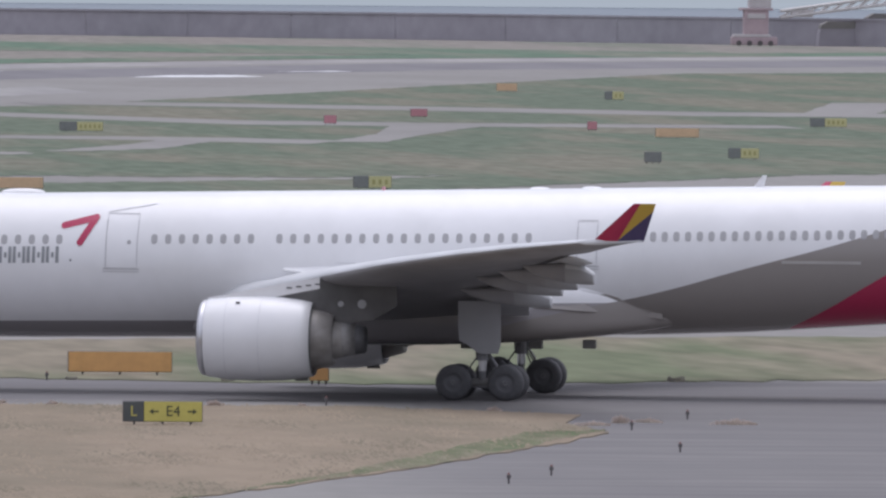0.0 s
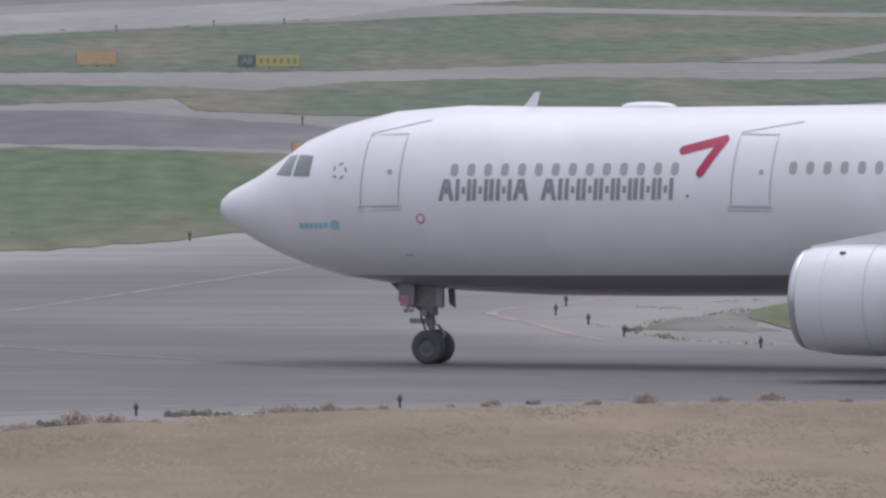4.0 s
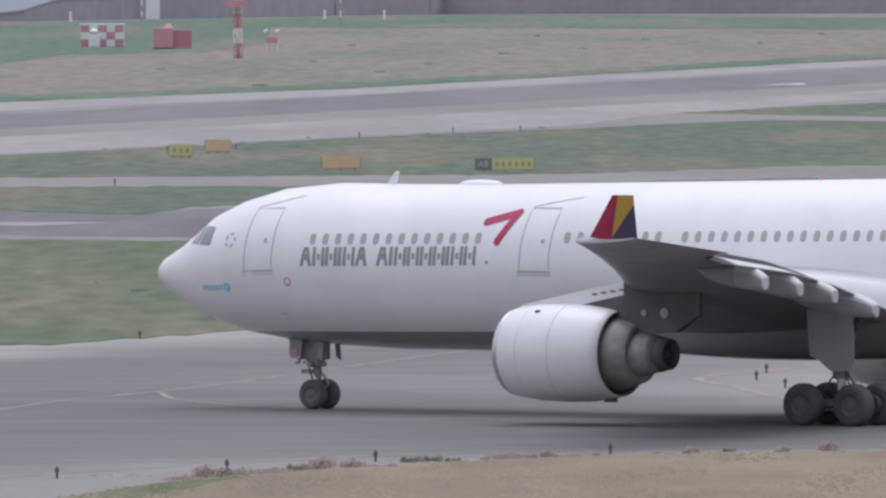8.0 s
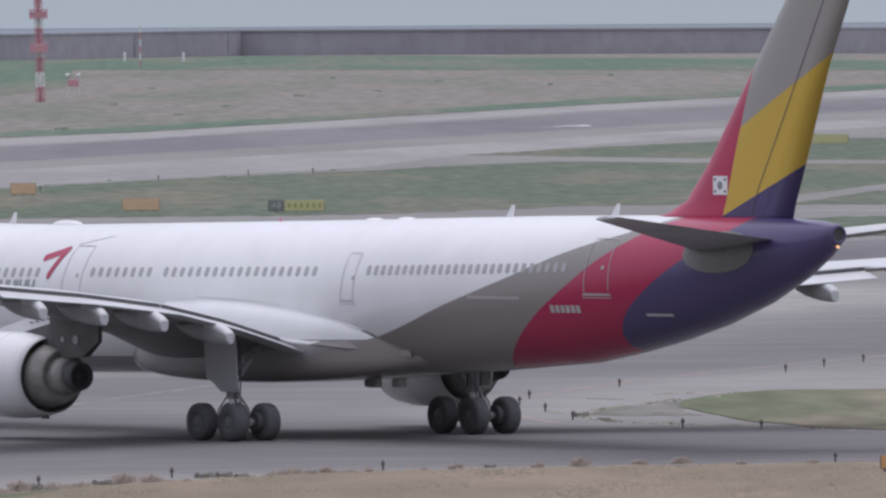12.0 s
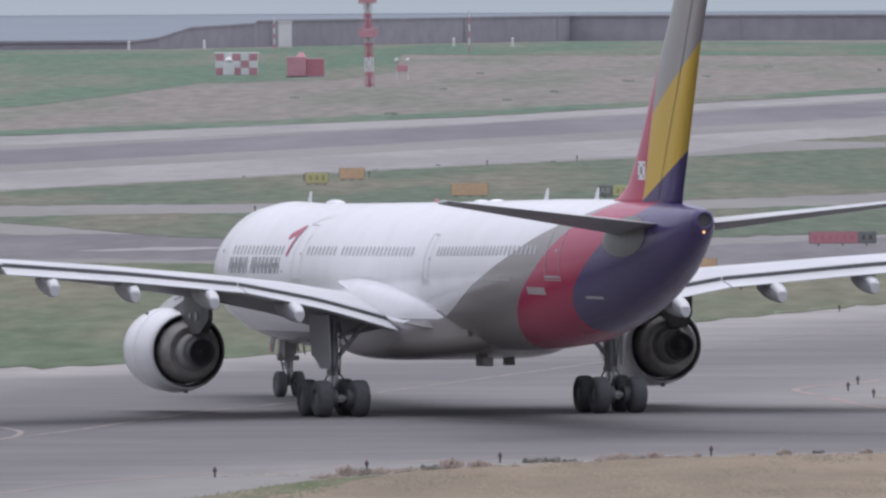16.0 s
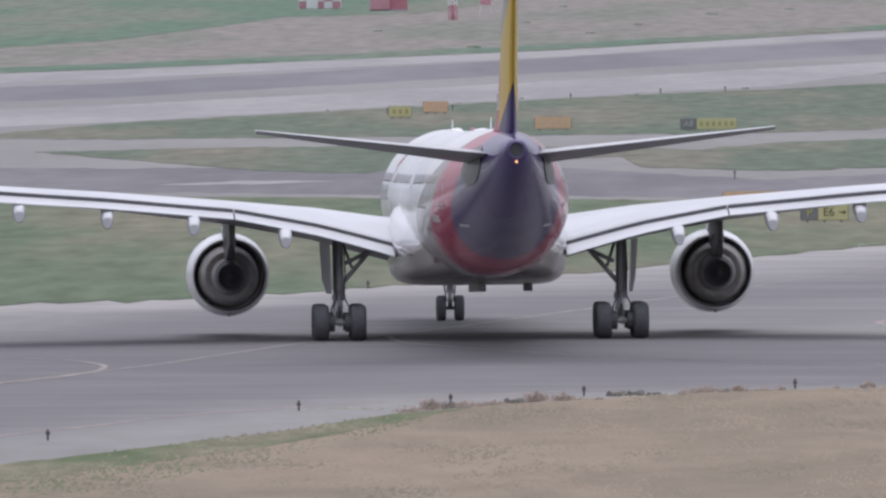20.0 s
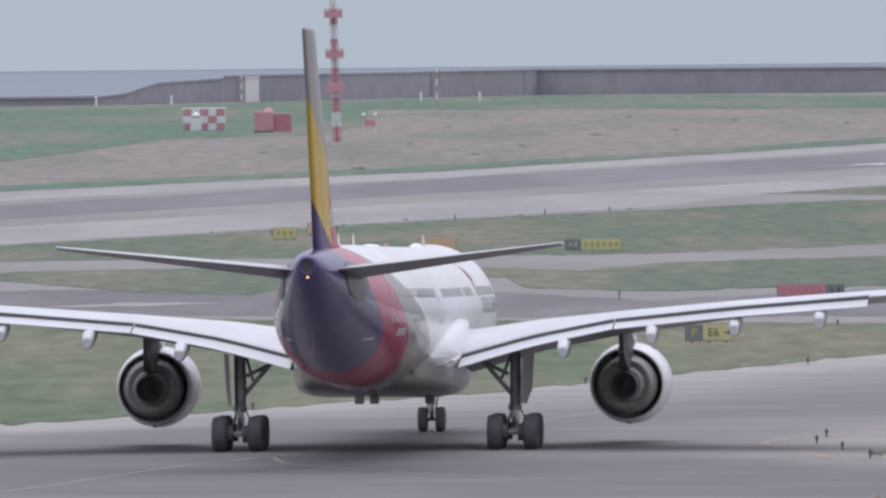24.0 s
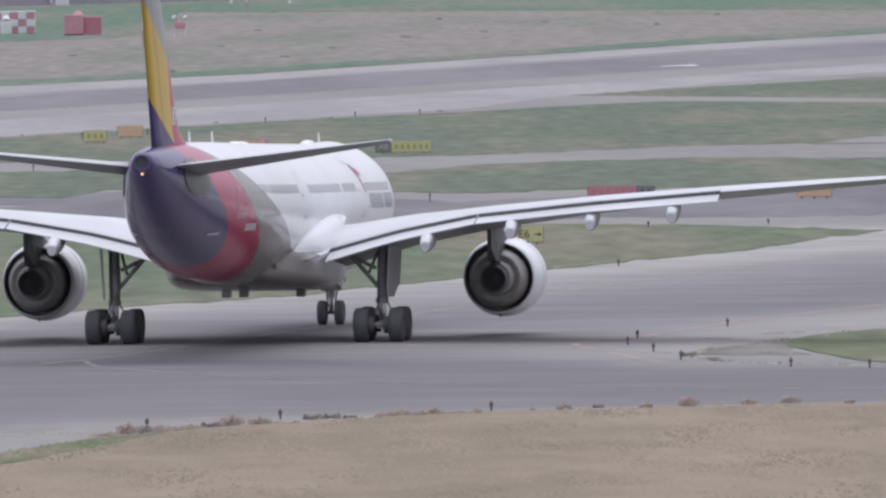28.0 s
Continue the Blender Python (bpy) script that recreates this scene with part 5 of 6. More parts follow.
for x, y, w, h in ((84.7, 1386, 4.0, 0.8), (84.6, 1051, 2.7, 0.8), (129.4, 1225, 2.5, 0.8), (163.1, 1466, 3.6, 0.8), (167.9, 1734, 2.2, 0.9)):
    sign(x, y, w, h, ((1, M_SIGNK, "", None), (1.5, M_SIGNY, "bars", M_FAINT)), YB)
sign(65.1, 1488, 4.8, 0.85, ((1, M_SIGNY, "", None),), "long pale yellow sign on the far turf")
sign(119.1, 1197, 1.35, 0.8, ((1, M_SIGNK, "", None),), "small black sign on the far turf")
for x, y, w in ((128.4, 1533, 1.7), (113.9, 1464, 1.2), (136.0, 1426, 0.9)):
    sign(x, y, w, 0.75, ((1, M_SIGNR, "", None),), "small red sign on the far turf")
junction = sign(24.95, 517.5, 0.92, 0.42, ((1, M_SIGNO, "", None), (1.2, M_SIGNY, "", None)), "low orange and yellow marker box in dry grass", "marker box")


def edge_light(x, y, z=0.0, h=0.3):
    e = empty("edge_light", pose(x, y, z))
    tagged(e, "small dark taxiway edge light on a thin stem", "edge light", "edge lights")
    part("stem", tube((0, 0, -0.05), (0, 0, h - 0.1), 0.035, seg=8), M_POST, e)
    part("lamp_head", add_tube(tube((0, 0, h - 0.12), (0, 0, h - 0.02), 0.07, seg=10), (0, 0, h - 0.02), (0, 0, h + 0.0), 0.07, 0.055, 10), M_POST, e)
    part("lens", tube((0, 0, h), (0, 0, h + 0.06), 0.05, 0.025, 10), M_LENS, e, "dark red lens")
    return e


first = edge_light(-8.55, 505.4, 0.0)
for x, y in ((-3.63, 511.2), (0.78, 518.6), (7.94, 524.3), (-15.9, 479.8), (14.45, 602), (15.05, 611), (15.2, 592.5), (15.95, 581.5), (19.1, 627), (19.7, 570.5), (6.4, 701.7), (26.7, 648), (28.7, 657), (30.7, 664), (48.5, 476), (39.8, 444), (41.9, 452), (52.5, 513), (49.2, 500), (17.3, 737), (3.2, 690), (-8.2, 662), (27.5, 829), (21, 826), (22.5, 568), (32, 559), (23.5, 529.5), (40.5, 527.5)):
    copy_thing(first, pose(x, y, 0.0))
tall = edge_light(10.3, 908, 0.05, 0.42)
for x, y in ((-14.7, 1034), (-13.1, 1185), (-8.2, 1200), (8.5, 1290), (14, 1300), (1.0, 1262)):
    copy_thing(tall, pose(x, y, 0.05))


# ---- plants ----
def tuft(name, w, h, leaves, material, seed, label, group="shrubs"):
    """A low, soft-edged bush: twigs and small leaves crowded into an uneven mound."""
    rnd = random.Random(seed)
    bm = bmesh.new()
    lobes = [(rnd.uniform(-0.35, 0.35) * w, rnd.uniform(0.16, 0.3) * w, h * rnd.uniform(0.5, 1.0)) for _ in range(5)]
    for i in range(leaves):
        cx, rad, top = lobes[i % 5]
        a, r = rnd.uniform(0, 2 * math.pi), math.sqrt(rnd.random())
        z = top * math.sqrt(max(0.0, 1 - r * r)) * rnd.uniform(0.35, 1.12)
        x, y = cx + rad * r * math.cos(a), rad * r * math.sin(a) * 0.8
        t, turn, up = rnd.uniform(0.02, 0.045), rnd.uniform(0, math.pi), rnd.uniform(0.03, 0.08)
        dx, dy = math.cos(turn) * t, math.sin(turn) * t
        lean = rnd.uniform(-0.05, 0.05)
        bm.faces.new([bm.verts.new(p) for p in ((x - dx, y - dy, max(0, z - up)), (x + dx, y + dy, max(0, z - up)), (x + lean, y, z + 0.3 * up))])
    for _ in range(leaves // 12):
        cx, rad, top = rnd.choice(lobes)
        x, y, lean = cx, 0.0, rnd.uniform(-1, 1) * rad
        bm.faces.new([bm.verts.new(p) for p in ((x - 0.008, y, 0), (x + 0.008, y, 0), (x + lean, y + rnd.uniform(-0.5, 0.5) * rad, top * rnd.uniform(0.7, 1.1)))])
    return tagged(put(name, bm, material), label, "shrub", group)


KINDS = [tuft("dry_shrub", 1.0, 0.44, 520, M_BUSH, 21, "rounded dry brown shrub at the pavement edge"),
         tuft("dry_shrub", 1.7, 0.30, 640, M_BUSH, 22, "broad low dry brown shrub at the pavement edge"),
         tuft("dark_shrub", 0.8, 0.32, 480, M_SHRUB, 23, "low dark grey-green shrub at the pavement edge"),
         tuft("dry_shrub", 0.5, 0.28, 300, M_BUSH, 24, "small dry shrub at the pavement edge")]
rows = [(-4.9, 503.3, 1, 0.8), (-3.3, 507.6, 1, 1.0), (-2.3, 509.5, 1, 0.8), (-1.55, 511, 2, 0.9), (-0.8, 512.4, 0, 1.1), (0.1, 512.8, 0, 1.05), (0.6, 513.4, 1, 0.6), (1.25, 513.4, 3, 0.7), (1.85, 517.8, 2, 0.9), (2.5, 518.3, 2, 0.75), (3.1, 518.6, 2, 0.6), (4.1, 519.8, 3, 0.6), (5.3, 520.2, 2, 0.85), (6.0, 520.9, 0, 0.75), (6.7, 521.4, 1, 0.75), (7.4, 521.8, 3, 0.8),
        (9.3, 524, 3, 0.5), (11.6, 526.2, 2, 0.5), (13.2, 525.2, 3, 0.95), (14.7, 526.8, 0, 0.9), (16.75, 527.2, 0, 0.75), (18.25, 529, 0, 0.85), (20.2, 527.6, 3, 0.8), (22.6, 527.2, 3, 0.9), (25.6, 526.4, 0, 0.8), (28.1, 526.2, 0, 1.0), (30.2, 525.8, 3, 0.9), (36.2, 525, 0, 0.8), (39.4, 525.5, 3, 0.8),
        (48.2, 505, 1, 0.9), (49.6, 508, 0, 0.8), (50.6, 509, 1, 0.7), (53.5, 507, 1, 1.0), (46.2, 521, 0, 0.7), (16.35, 585.4, 2, 0.75), (17.1, 580.2, 2, 0.55), (24.5, 567.5, 2, 0.6), (28.4, 562.4, 2, 0.7), (33.0, 559.8, 2, 0.6), (39, 558, 2, 0.7), (48, 557, 2, 0.8), (57, 562, 2, 0.9)]
rnd = random.Random(5)
for x, y, k, s in rows:
    ob = copy_thing(KINDS[k], pose(x, y, 0.0, 0, 0, rnd.uniform(-25, 25)))
    ob.scale = (s, s, s * rnd.uniform(0.7, 0.95))
for ob, at in zip(KINDS, ((-4.2, 505.2), (4.7, 520.2), (-3.9, 506.2), (10.4, 524.6))):
    ob.matrix_world = pose(*at, 0.0)


def weeds(line, depth, tall, seed):
    """Weeds rooted along a joint of the pavement, thickening and thinning on the way."""
    g = np.random.default_rng(seed)
    pts = np.array(arc(line, 40))
    n = int(np.abs(np.diff(pts, axis=0)).sum() * 26) + 160
    at = g.uniform(0, len(pts) - 1.001, n)
    k = at.astype(int)
    base = pts[k] + (pts[k + 1] - pts[k]) * (at - k)[:, None]
    thick = np.clip(0.75 + 0.35 * np.sin(base[:, 0] * 2.3 + seed) + 0.25 * np.sin(base[:, 0] * 5.9), 0.15, 1.2)
    x, y = base[:, 0] + g.normal(0, 0.06, n), base[:, 1] + g.normal(0, 0.4, n) * depth * thick
    h, w, lean = tall * thick * g.uniform(0.3, 1.0, n), g.uniform(0.015, 0.05, n), g.uniform(-0.08, 0.08, n)
    v = np.stack([np.stack([x - w, y, np.zeros(n)], 1), np.stack([x + w, y, np.zeros(n)], 1), np.stack([x + lean, y + g.uniform(-0.1, 0.3, n), h], 1)], 1)
    return v.reshape(-1, 3)


def weed_bed(name, strips, material, seed, label):
    """All the weeds of one stretch, too small to count."""
    v = np.concatenate([weeds(line, depth, tall, seed + i) for i, (line, depth, tall) in enumerate(strips)])
    me = bpy.data.meshes.new(name)
    me.from_pydata(v.tolist(), [], np.arange(len(v)).reshape(-1, 3).tolist())
    me.materials.append(material)
    tagged(new(name, me), label, "weeds", kind="stuff")


weed_bed("island_weeds", (([(20.0, 615.4), (20.7, 616), (22.2, 617), (24.4, 617)], 1.0, 0.09), ([(17.3, 610.2), (18.2, 609), (19.3, 607.6)], 0.7, 0.05), ([(16.3, 585.8), (17.5, 595), (19, 600), (20.7, 606.2), (22.6, 611)], 1.8, 0.12), ([(16.4, 584.8), (17.1, 580), (18.4, 576.5), (19.5, 575.2)], 1.0, 0.10),
    ([(19.3, 575.6), (20.2, 574.6), (21.2, 572.3), (22.6, 570.3), (26, 565)], 0.8, 0.08), ([(19.3, 589.5), (19.9, 589), (20.6, 588.2)], 0.8, 0.07), ([(15.3, 593.6), (15.7, 590.4)], 0.5, 0.05)), M_SHRUB, 60, "thin lines of dark weeds at the island's tip")
weed_bed("edge_weeds", (([(-8.4, 506.3), (-7.6, 507.6), (-6.4, 507.2), (-5.3, 506)], 0.6, 0.05), ([(-7.1, 507.4), (-4.2, 510.4)], 0.4, 0.03), ([(-1.6, 508.6), (0.0, 509.6), (1.2, 511)], 0.6, 0.06), ([(1.6, 517.6), (2.9, 517.8), (4.1, 519.9), (5.6, 521), (7.6, 522.6)], 0.8, 0.045), ([(8, 523), (11.5, 525.6), (17, 527), (24, 528.2), (33, 526.6)], 0.5, 0.035), ([(-5.2, 501.5), (-3.6, 504.5), (-1.8, 507.8)], 1.0, 0.07)), M_WEED, 80, "thin lines of dark weeds along the pavement edge")
weed_bed("turf_edge_weeds", [([(14.2, 733.6), (15.2, 738.2), (16.4, 742)], 1.5, 0.09)], M_FBUSH, 95, "low strip of dark weeds at the turf's edge")
# darker bushes on the far turf
field = tuft("field_bush", 1.1, 0.30, 90, M_FBUSH, 31, "low dark bush standing alone on turf", group="field bushes")
field.matrix_world = pose(-9.2, 742, 0.05)
for x, y, s in ((-14, 705, 0.7), (-3.5, 700, 0.6), (-11.5, 760, 0.6), (9, 1262, 0.9), (-3, 1268, 0.8), (-8, 1242, 0.7), (-18, 1205, 0.8), (16, 1320, 1.1), (6.5, 1285, 0.9), (-9, 1690, 2.2), (-22, 1900, 1.7), (4, 1850, 1.8), (10, 1960, 2.0), (21, 2120, 2.4), (33, 2200, 2.0), (-4, 2010, 1.6), (45, 2380, 2.2), (60, 2300, 2.2), (30, 2480, 2.2), (1, 2280, 2.0), (75, 2500, 2.4)):
    ob = copy_thing(field, pose(x, y, 0.02, 0, 0, rnd.uniform(0, 180)))
    ob.scale = (s * 0.8, s, s * 0.85)
# the near field's blades: straw with some green, too many to count
def inside(px, py, ring):
    odd = np.zeros(len(px), bool)
    for (x0, y0), (x1, y1) in zip(ring, ring[1:] + ring[:1]):
        if y0 != y1:
            odd ^= ((y0 > py) != (y1 > py)) & (px < (x1 - x0) * (py - y0) / (y1 - y0) + x0)
    return odd


VERGES = [[(-30, 411), (-15.6, 462), (-9.2, 484), (-5.4, 500.6), (-3.0, 506), (-5.0, 488), (-8.6, 459), (-14.8, 429), (-29, 376)], [(48.2, 499), (43.7, 480), (38.2, 459), (33.2, 443.5), (27, 425), (18.8, 389), (18, 382), (24.5, 413), (30.5, 435), (35.5, 453), (40.5, 474), (45.5, 496)]]


def blades(name, rings, count, box_xy, material, seed, tall, label, holes=()):
    g = np.random.default_rng(seed)
    px, py = g.uniform(box_xy[0], box_xy[1], count), g.uniform(box_xy[2], box_xy[3], count)
    keep = np.zeros(count, bool)
    for ring in rings:
        keep |= inside(px, py, ring)
    for ring in holes:
        keep &= ~inside(px, py, ring) | (g.uniform(0, 1, count) < 0.15)
    clump = np.sin(px * 0.9 + 2.0 * np.sin(py * 0.13)) + np.sin(px * 0.37 - py * 0.21) + g.uniform(-1.2, 1.2, count)
    keep &= clump > -0.9
    px, py, clump = px[keep], py[keep], clump[keep]
    n = len(px)
    h = tall * g.uniform(0.3, 1.0, n) * (0.75 + 0.15 * clump)
    w, lean = g.uniform(0.02, 0.09, n), g.uniform(-0.2, 0.2, n)
    v = np.zeros((n, 3, 3))
    v[:, 0] = np.stack([px - w, py, np.full(n, 0.03)], 1)
    v[:, 1] = np.stack([px + w, py + g.uniform(-0.05, 0.05, n), np.full(n, 0.03)], 1)
    v[:, 2] = np.stack([px + lean, py + g.uniform(0.5, 1.4, n), 0.05 + h], 1)
    me = bpy.data.meshes.new(name)
    me.from_pydata(v.reshape(-1, 3).tolist(), [], np.arange(3 * n).reshape(-1, 3).tolist())
    me.materials.append(material)
    tagged(new(name, me), label, "grass", kind="stuff")


def blade_mat(name, a, b):
    m = bpy.data.materials.new(name)
    m.use_nodes = True
    n, l = m.node_tree.nodes, m.node_tree.links
    geo = n.new("ShaderNodeNewGeometry")
    mx = n.new("ShaderNodeMix")
    mx.data_type = "RGBA"
    mx.inputs["A"].default_value, mx.inputs["B"].default_value = (*a, 1), (*b, 1)
    l.new(geo.outputs["Random Per Island"], mx.inputs["Factor"])
    tc = n.new("ShaderNodeTexCoord")
    mp = n.new("ShaderNodeMapping")
    mp.inputs["Scale"].default_value = (0.3, 0.07, 1)
    l.new(tc.outputs["Object"], mp.inputs["Vector"])
    patches = n.new("ShaderNodeTexNoise")
    patches.inputs["Scale"].default_value, patches.inputs["Detail"].default_value = 0.9, 5
    l.new(mp.outputs[0], patches.inputs["Vector"])
    span = n.new("ShaderNodeMapRange")
    span.inputs["From Min"].default_value, span.inputs["From Max"].default_value = 0.42, 0.62
    l.new(patches.outputs["Fac"], span.inputs["Value"])
    old = n.new("ShaderNodeMix")
    old.data_type = "RGBA"
    old.inputs["B"].default_value = (0.178, 0.158, 0.116, 1)
    dim = n.new("ShaderNodeMath")
    dim.operation = "MULTIPLY"
    dim.inputs[1].default_value = 0.85
    l.new(span.outputs[0], dim.inputs[0])
    l.new(dim.outputs[0], old.inputs["Factor"])
    l.new(mx.outputs["Result"], old.inputs["A"])
    l.new(old.outputs["Result"], n["Principled BSDF"].inputs["Base Color"])
    n["Principled BSDF"].inputs["Roughness"].default_value = 0.95
    n["Principled BSDF"].inputs["Specular IOR Level"].default_value = 0.08
    return m


M_STRAW = blade_mat("straw_blades", (0.292, 0.237, 0.178), (0.266, 0.217, 0.161))
M_GREENB = blade_mat("green_blades", (0.125, 0.15, 0.082), (0.17, 0.175, 0.108))
blades("straw_grass", [NEAR_EDGE + [(-80, 150)]], 60000, (-34, 52, 385, 527), M_STRAW, 7, 0.075, "dry straw-coloured grass blades before the taxiway", VERGES)
blades("verge_grass", VERGES, 60000, (-34, 50, 385, 507), M_GREENB, 8, 0.06, "green grass blades along the pavement edge")

# ---- far side of the field ----
LEFT_GREEN = [(-300, 1300), (-90, 1600), (-60, 1760), (-52, 1823), (-45, 1965), (-38, 2150), (-19, 2190), (-12, 2337), (-13, 2780), (-4, 2990), (-30, 3000), (-60, 2980), (-300, 2980)]
sheet("turf_far_left", LEFT_GREEN, -0.03, M_FTURF, 0.03, ragged=14, seed=41, step=20, label="green grass round the equipment huts")
sheet("runway_verge", [(-160, 1206), (-43, 1514), (-22, 1582), (1, 1673), (56, 1966), (110, 2210), (190, 2410), (420, 2800), (420, 2870), (190, 2480), (110, 2290), (60, 2050), (1, 1730), (-23, 1640), (-45, 1560), (-160, 1250)], -0.01, M_FTURF, 0.03, ragged=9, seed=43, step=12, label="thin green verge along the far side of the runway")
sheet("turf_far_right", [(-30, 2780), (40, 2700), (140, 2560), (320, 2420), (320, 2560), (150, 2820), (60, 3120), (-40, 3250)], -0.02, M_FTURF, 0.03, ragged=14, seed=42, step=20, label="darker green grass before the seawall")


def seawall(name, line, label):
    """A thick wall with a coping; line: x, y, height."""
    bm = bmesh.new()
    prev = None
    for x, y, h in line:
        cur = [bm.verts.new(p) for p in ((x, y, -0.1), (x, y, h - 0.4), (x, y - 0.4, h - 0.4), (x, y - 0.4, h), (x, y + 2.5, h), (x, y + 2.5, -0.1))]
        if prev:
            for i in range(5):
                bm.faces.new((prev[i], prev[i + 1], cur[i + 1], cur[i]))
        prev = cur
    return tagged(put(name, bm, M_WALL), label, kind="structure")


seawall("seawall", [(-400, 2990, 1.5), (-66, 2990, 1.6), (-61, 2995, 2.2), (-55, 3010, 4.1), (-43, 3040, 4.7), (-42.6, 3042, 5.2), (20, 3200, 5.3), (130, 3150, 5.2), (162, 3060, 5.2), (242, 2980, 5.2), (305, 2885, 5.2), (600, 2500, 5.2)], "long grey concrete seawall at the field's end")
# upright ribs of the wall
for i in range(19):
    x = -40 + 19.0 * i
    y = float(np.interp(x, (-42, 20, 130, 162, 242, 305, 600), (3042, 3200, 3150, 3060, 2980, 2885, 2500)))
    tagged(put("wall_rib", box((x, y - 0.02, 2.4), (0.4, 0.06, 4.7)), M_WALL), "upright concrete rib of the seawall", kind="structure")
sheet("water", [(-3400, 3320), (3400, 3320), (3400, 4980), (-3400, 4980)], 0.0, mat("hazy_sea", (0.23, 0.26, 0.29), 0.9, vary=0.03, scale=0.02, stretch=(1, 0.2, 1), spec=0.1), 0.02, label="hazy grey sea beyond the seawall")
# added glowing sheet that stands in for haze over the sea, far behind everything
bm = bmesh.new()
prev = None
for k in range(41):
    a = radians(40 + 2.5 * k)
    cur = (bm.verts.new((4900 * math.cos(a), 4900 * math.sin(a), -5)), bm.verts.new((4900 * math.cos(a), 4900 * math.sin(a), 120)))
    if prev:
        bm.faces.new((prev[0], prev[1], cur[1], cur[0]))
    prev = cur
tagged(put("backdrop", bm, mat("glowing_sea_haze", (0.02, 0.02, 0.02), 1.0, spec=0.0, emit=(0.305, 0.35, 0.385, 1.0))), "glowing grey sheet in place of haze over the sea", kind="structure")

# checkered equipment hut
hut = empty("checkered_hut", pose(-35.2, 2293, -0.06))
tagged(hut, "red and white checkered equipment hut on the grass", "hut")
part("body", box((0, 2.2, 1.6), (6.2, 4.0, 3.2), 0, 0.05), M_AVWHT, hut)
for i in range(5):
    for j in range(3):
        part("panel", box((-2.48 + 1.24 * i, 0.12, 0.56 + 1.06 * j), (1.2, 0.2, 1.02), 0, 0.03), M_AVRED if (i + j) % 2 == 0 else M_AVWHT, hut)
part("roof", box((0, 2.2, 3.27), (6.5, 4.3, 0.16), 0, 0.04), M_AVWHT, hut)
part("white_cabinet", add_tube(box((-1.15, -0.5, 0.9), (1.7, 0.9, 1.8), 0, 0.1), (-1.15, -0.55, 1.8), (-1.15, 0.1, 2.4), 0.7, 0.45, 14), M_AVWHT, hut, "white rounded cabinet before the hut")
red = empty("red_hut", pose(-24.5, 2244, -0.06))
tagged(red, "red equipment hut of two boxes on the grass", "hut")
part("front_box", box((-1.25, 0.6, 1.5), (2.8, 3.0, 3.0), 0, 0.06), M_AVRED, red)
# this box's red is paled further for haze
part("side_box", box((1.45, 1.2, 1.35), (2.55, 3.0, 2.7), 0, 0.06), mat("hazed_red_paint", (0.50, 0.20, 0.24), 0.65, vary=0.08), red, "haze-paled red box")
part("roof_dome", tube((-0.6, 0.8, 3.0), (-0.6, 0.8, 3.6), 0.75, 0.3), M_AVRED, red)
part("plinth", box((0, 0.8, 0.05), (5.8, 3.4, 0.3)), M_WALL, red)

# lattice mast
mast = empty("lattice_mast", pose(-14.0, 2071, -0.06, 0, -1.2, 0))
tagged(mast, "tall red and white lattice mast on the grass", "mast")
for i in range(14):
    z0, z1 = 1.95 * i, 1.95 * (i + 1)
    w = 0.55 - 0.012 * i
    paint = M_AVRED if i % 2 == 0 else M_AVWHT
    section = part("mast_section", tube((0, 0, z0), (0, 0, z1), 0.3, seg=8), paint, mast)
    for sx, sy in ((-1, -1), (1, -1), (1, 1), (-1, 1)):
        part("leg", tube((sx * w, sy * w, z0), (sx * w, sy * w, z1), 0.09, seg=6), paint, section)
    for sy in (-1, 1):
        for p, q in (((-w, sy * w, z0), (w, sy * w, z1)), ((w, sy * w, z0), (-w, sy * w, z1)), ((-w, sy * w, z1), (w, sy * w, z1)), ((sy * w, -w, z0), (sy * w, w, z1))):
            part("brace", tube(p, q, 0.06, seg=6), paint, section)
for z in (6.7, 11.2, 16.6):
    deck = part("platform", box((0, 0, z), (2.4, 2.4, 0.12)), M_AVRED, mast, "red railed platform")
    part("toe_board", box((0, -1.17, z + 0.5), (2.3, 0.06, 0.8)), M_AVRED, deck)
    for sx in (-1.15, 1.15):
        for sy in (-1.15, 1.15):
            part("rail_post", tube((sx, sy, z), (sx, sy, z + 1.1), 0.06, seg=6), M_AVRED, deck)
        part("rail", tube((sx, -1.15, z + 1.1), (sx, 1.15, z + 1.1), 0.08, seg=6), M_AVRED, deck)
        part("rail", tube((-1.15, sx, z + 1.1), (1.15, sx, z + 1.1), 0.08, seg=6), M_AVRED, deck)
stand = empty("sensor_stand", pose(-10.15, 2181, -0.06))
tagged(stand, "red and white stand with two white sensor heads", "sensor stand")
for dx in (-0.8, 0.8):
    part("leg", tube((dx, 0, 0), (dx * 0.7, 0, 1.6), 0.08), M_AVWHT, stand)
    part("sensor_head", tube((dx - 0.25, 0, 2.75), (dx + 0.25, 0, 2.95), 0.22), M_AVWHT, stand)
    part("arm", tube((0, 0, 2.0), (dx, 0, 2.8), 0.06), M_AVRED, stand)
part("box", box((0, 0, 1.7), (1.5, 0.8, 0.9), 0, 0.05), M_AVRED, stand)


def pole(x, y, h, label):
    e = empty("striped_pole", pose(x, y, -0.06))
    tagged(e, label, "pole", "striped poles")
    n = 6
    for i in range(n):
        part("band", tube((0, 0, h * i / n), (0, 0, h * (i + 1) / n), 0.16, seg=8), M_AVRED if i % 2 == 0 else M_AVWHT, e)
    return e


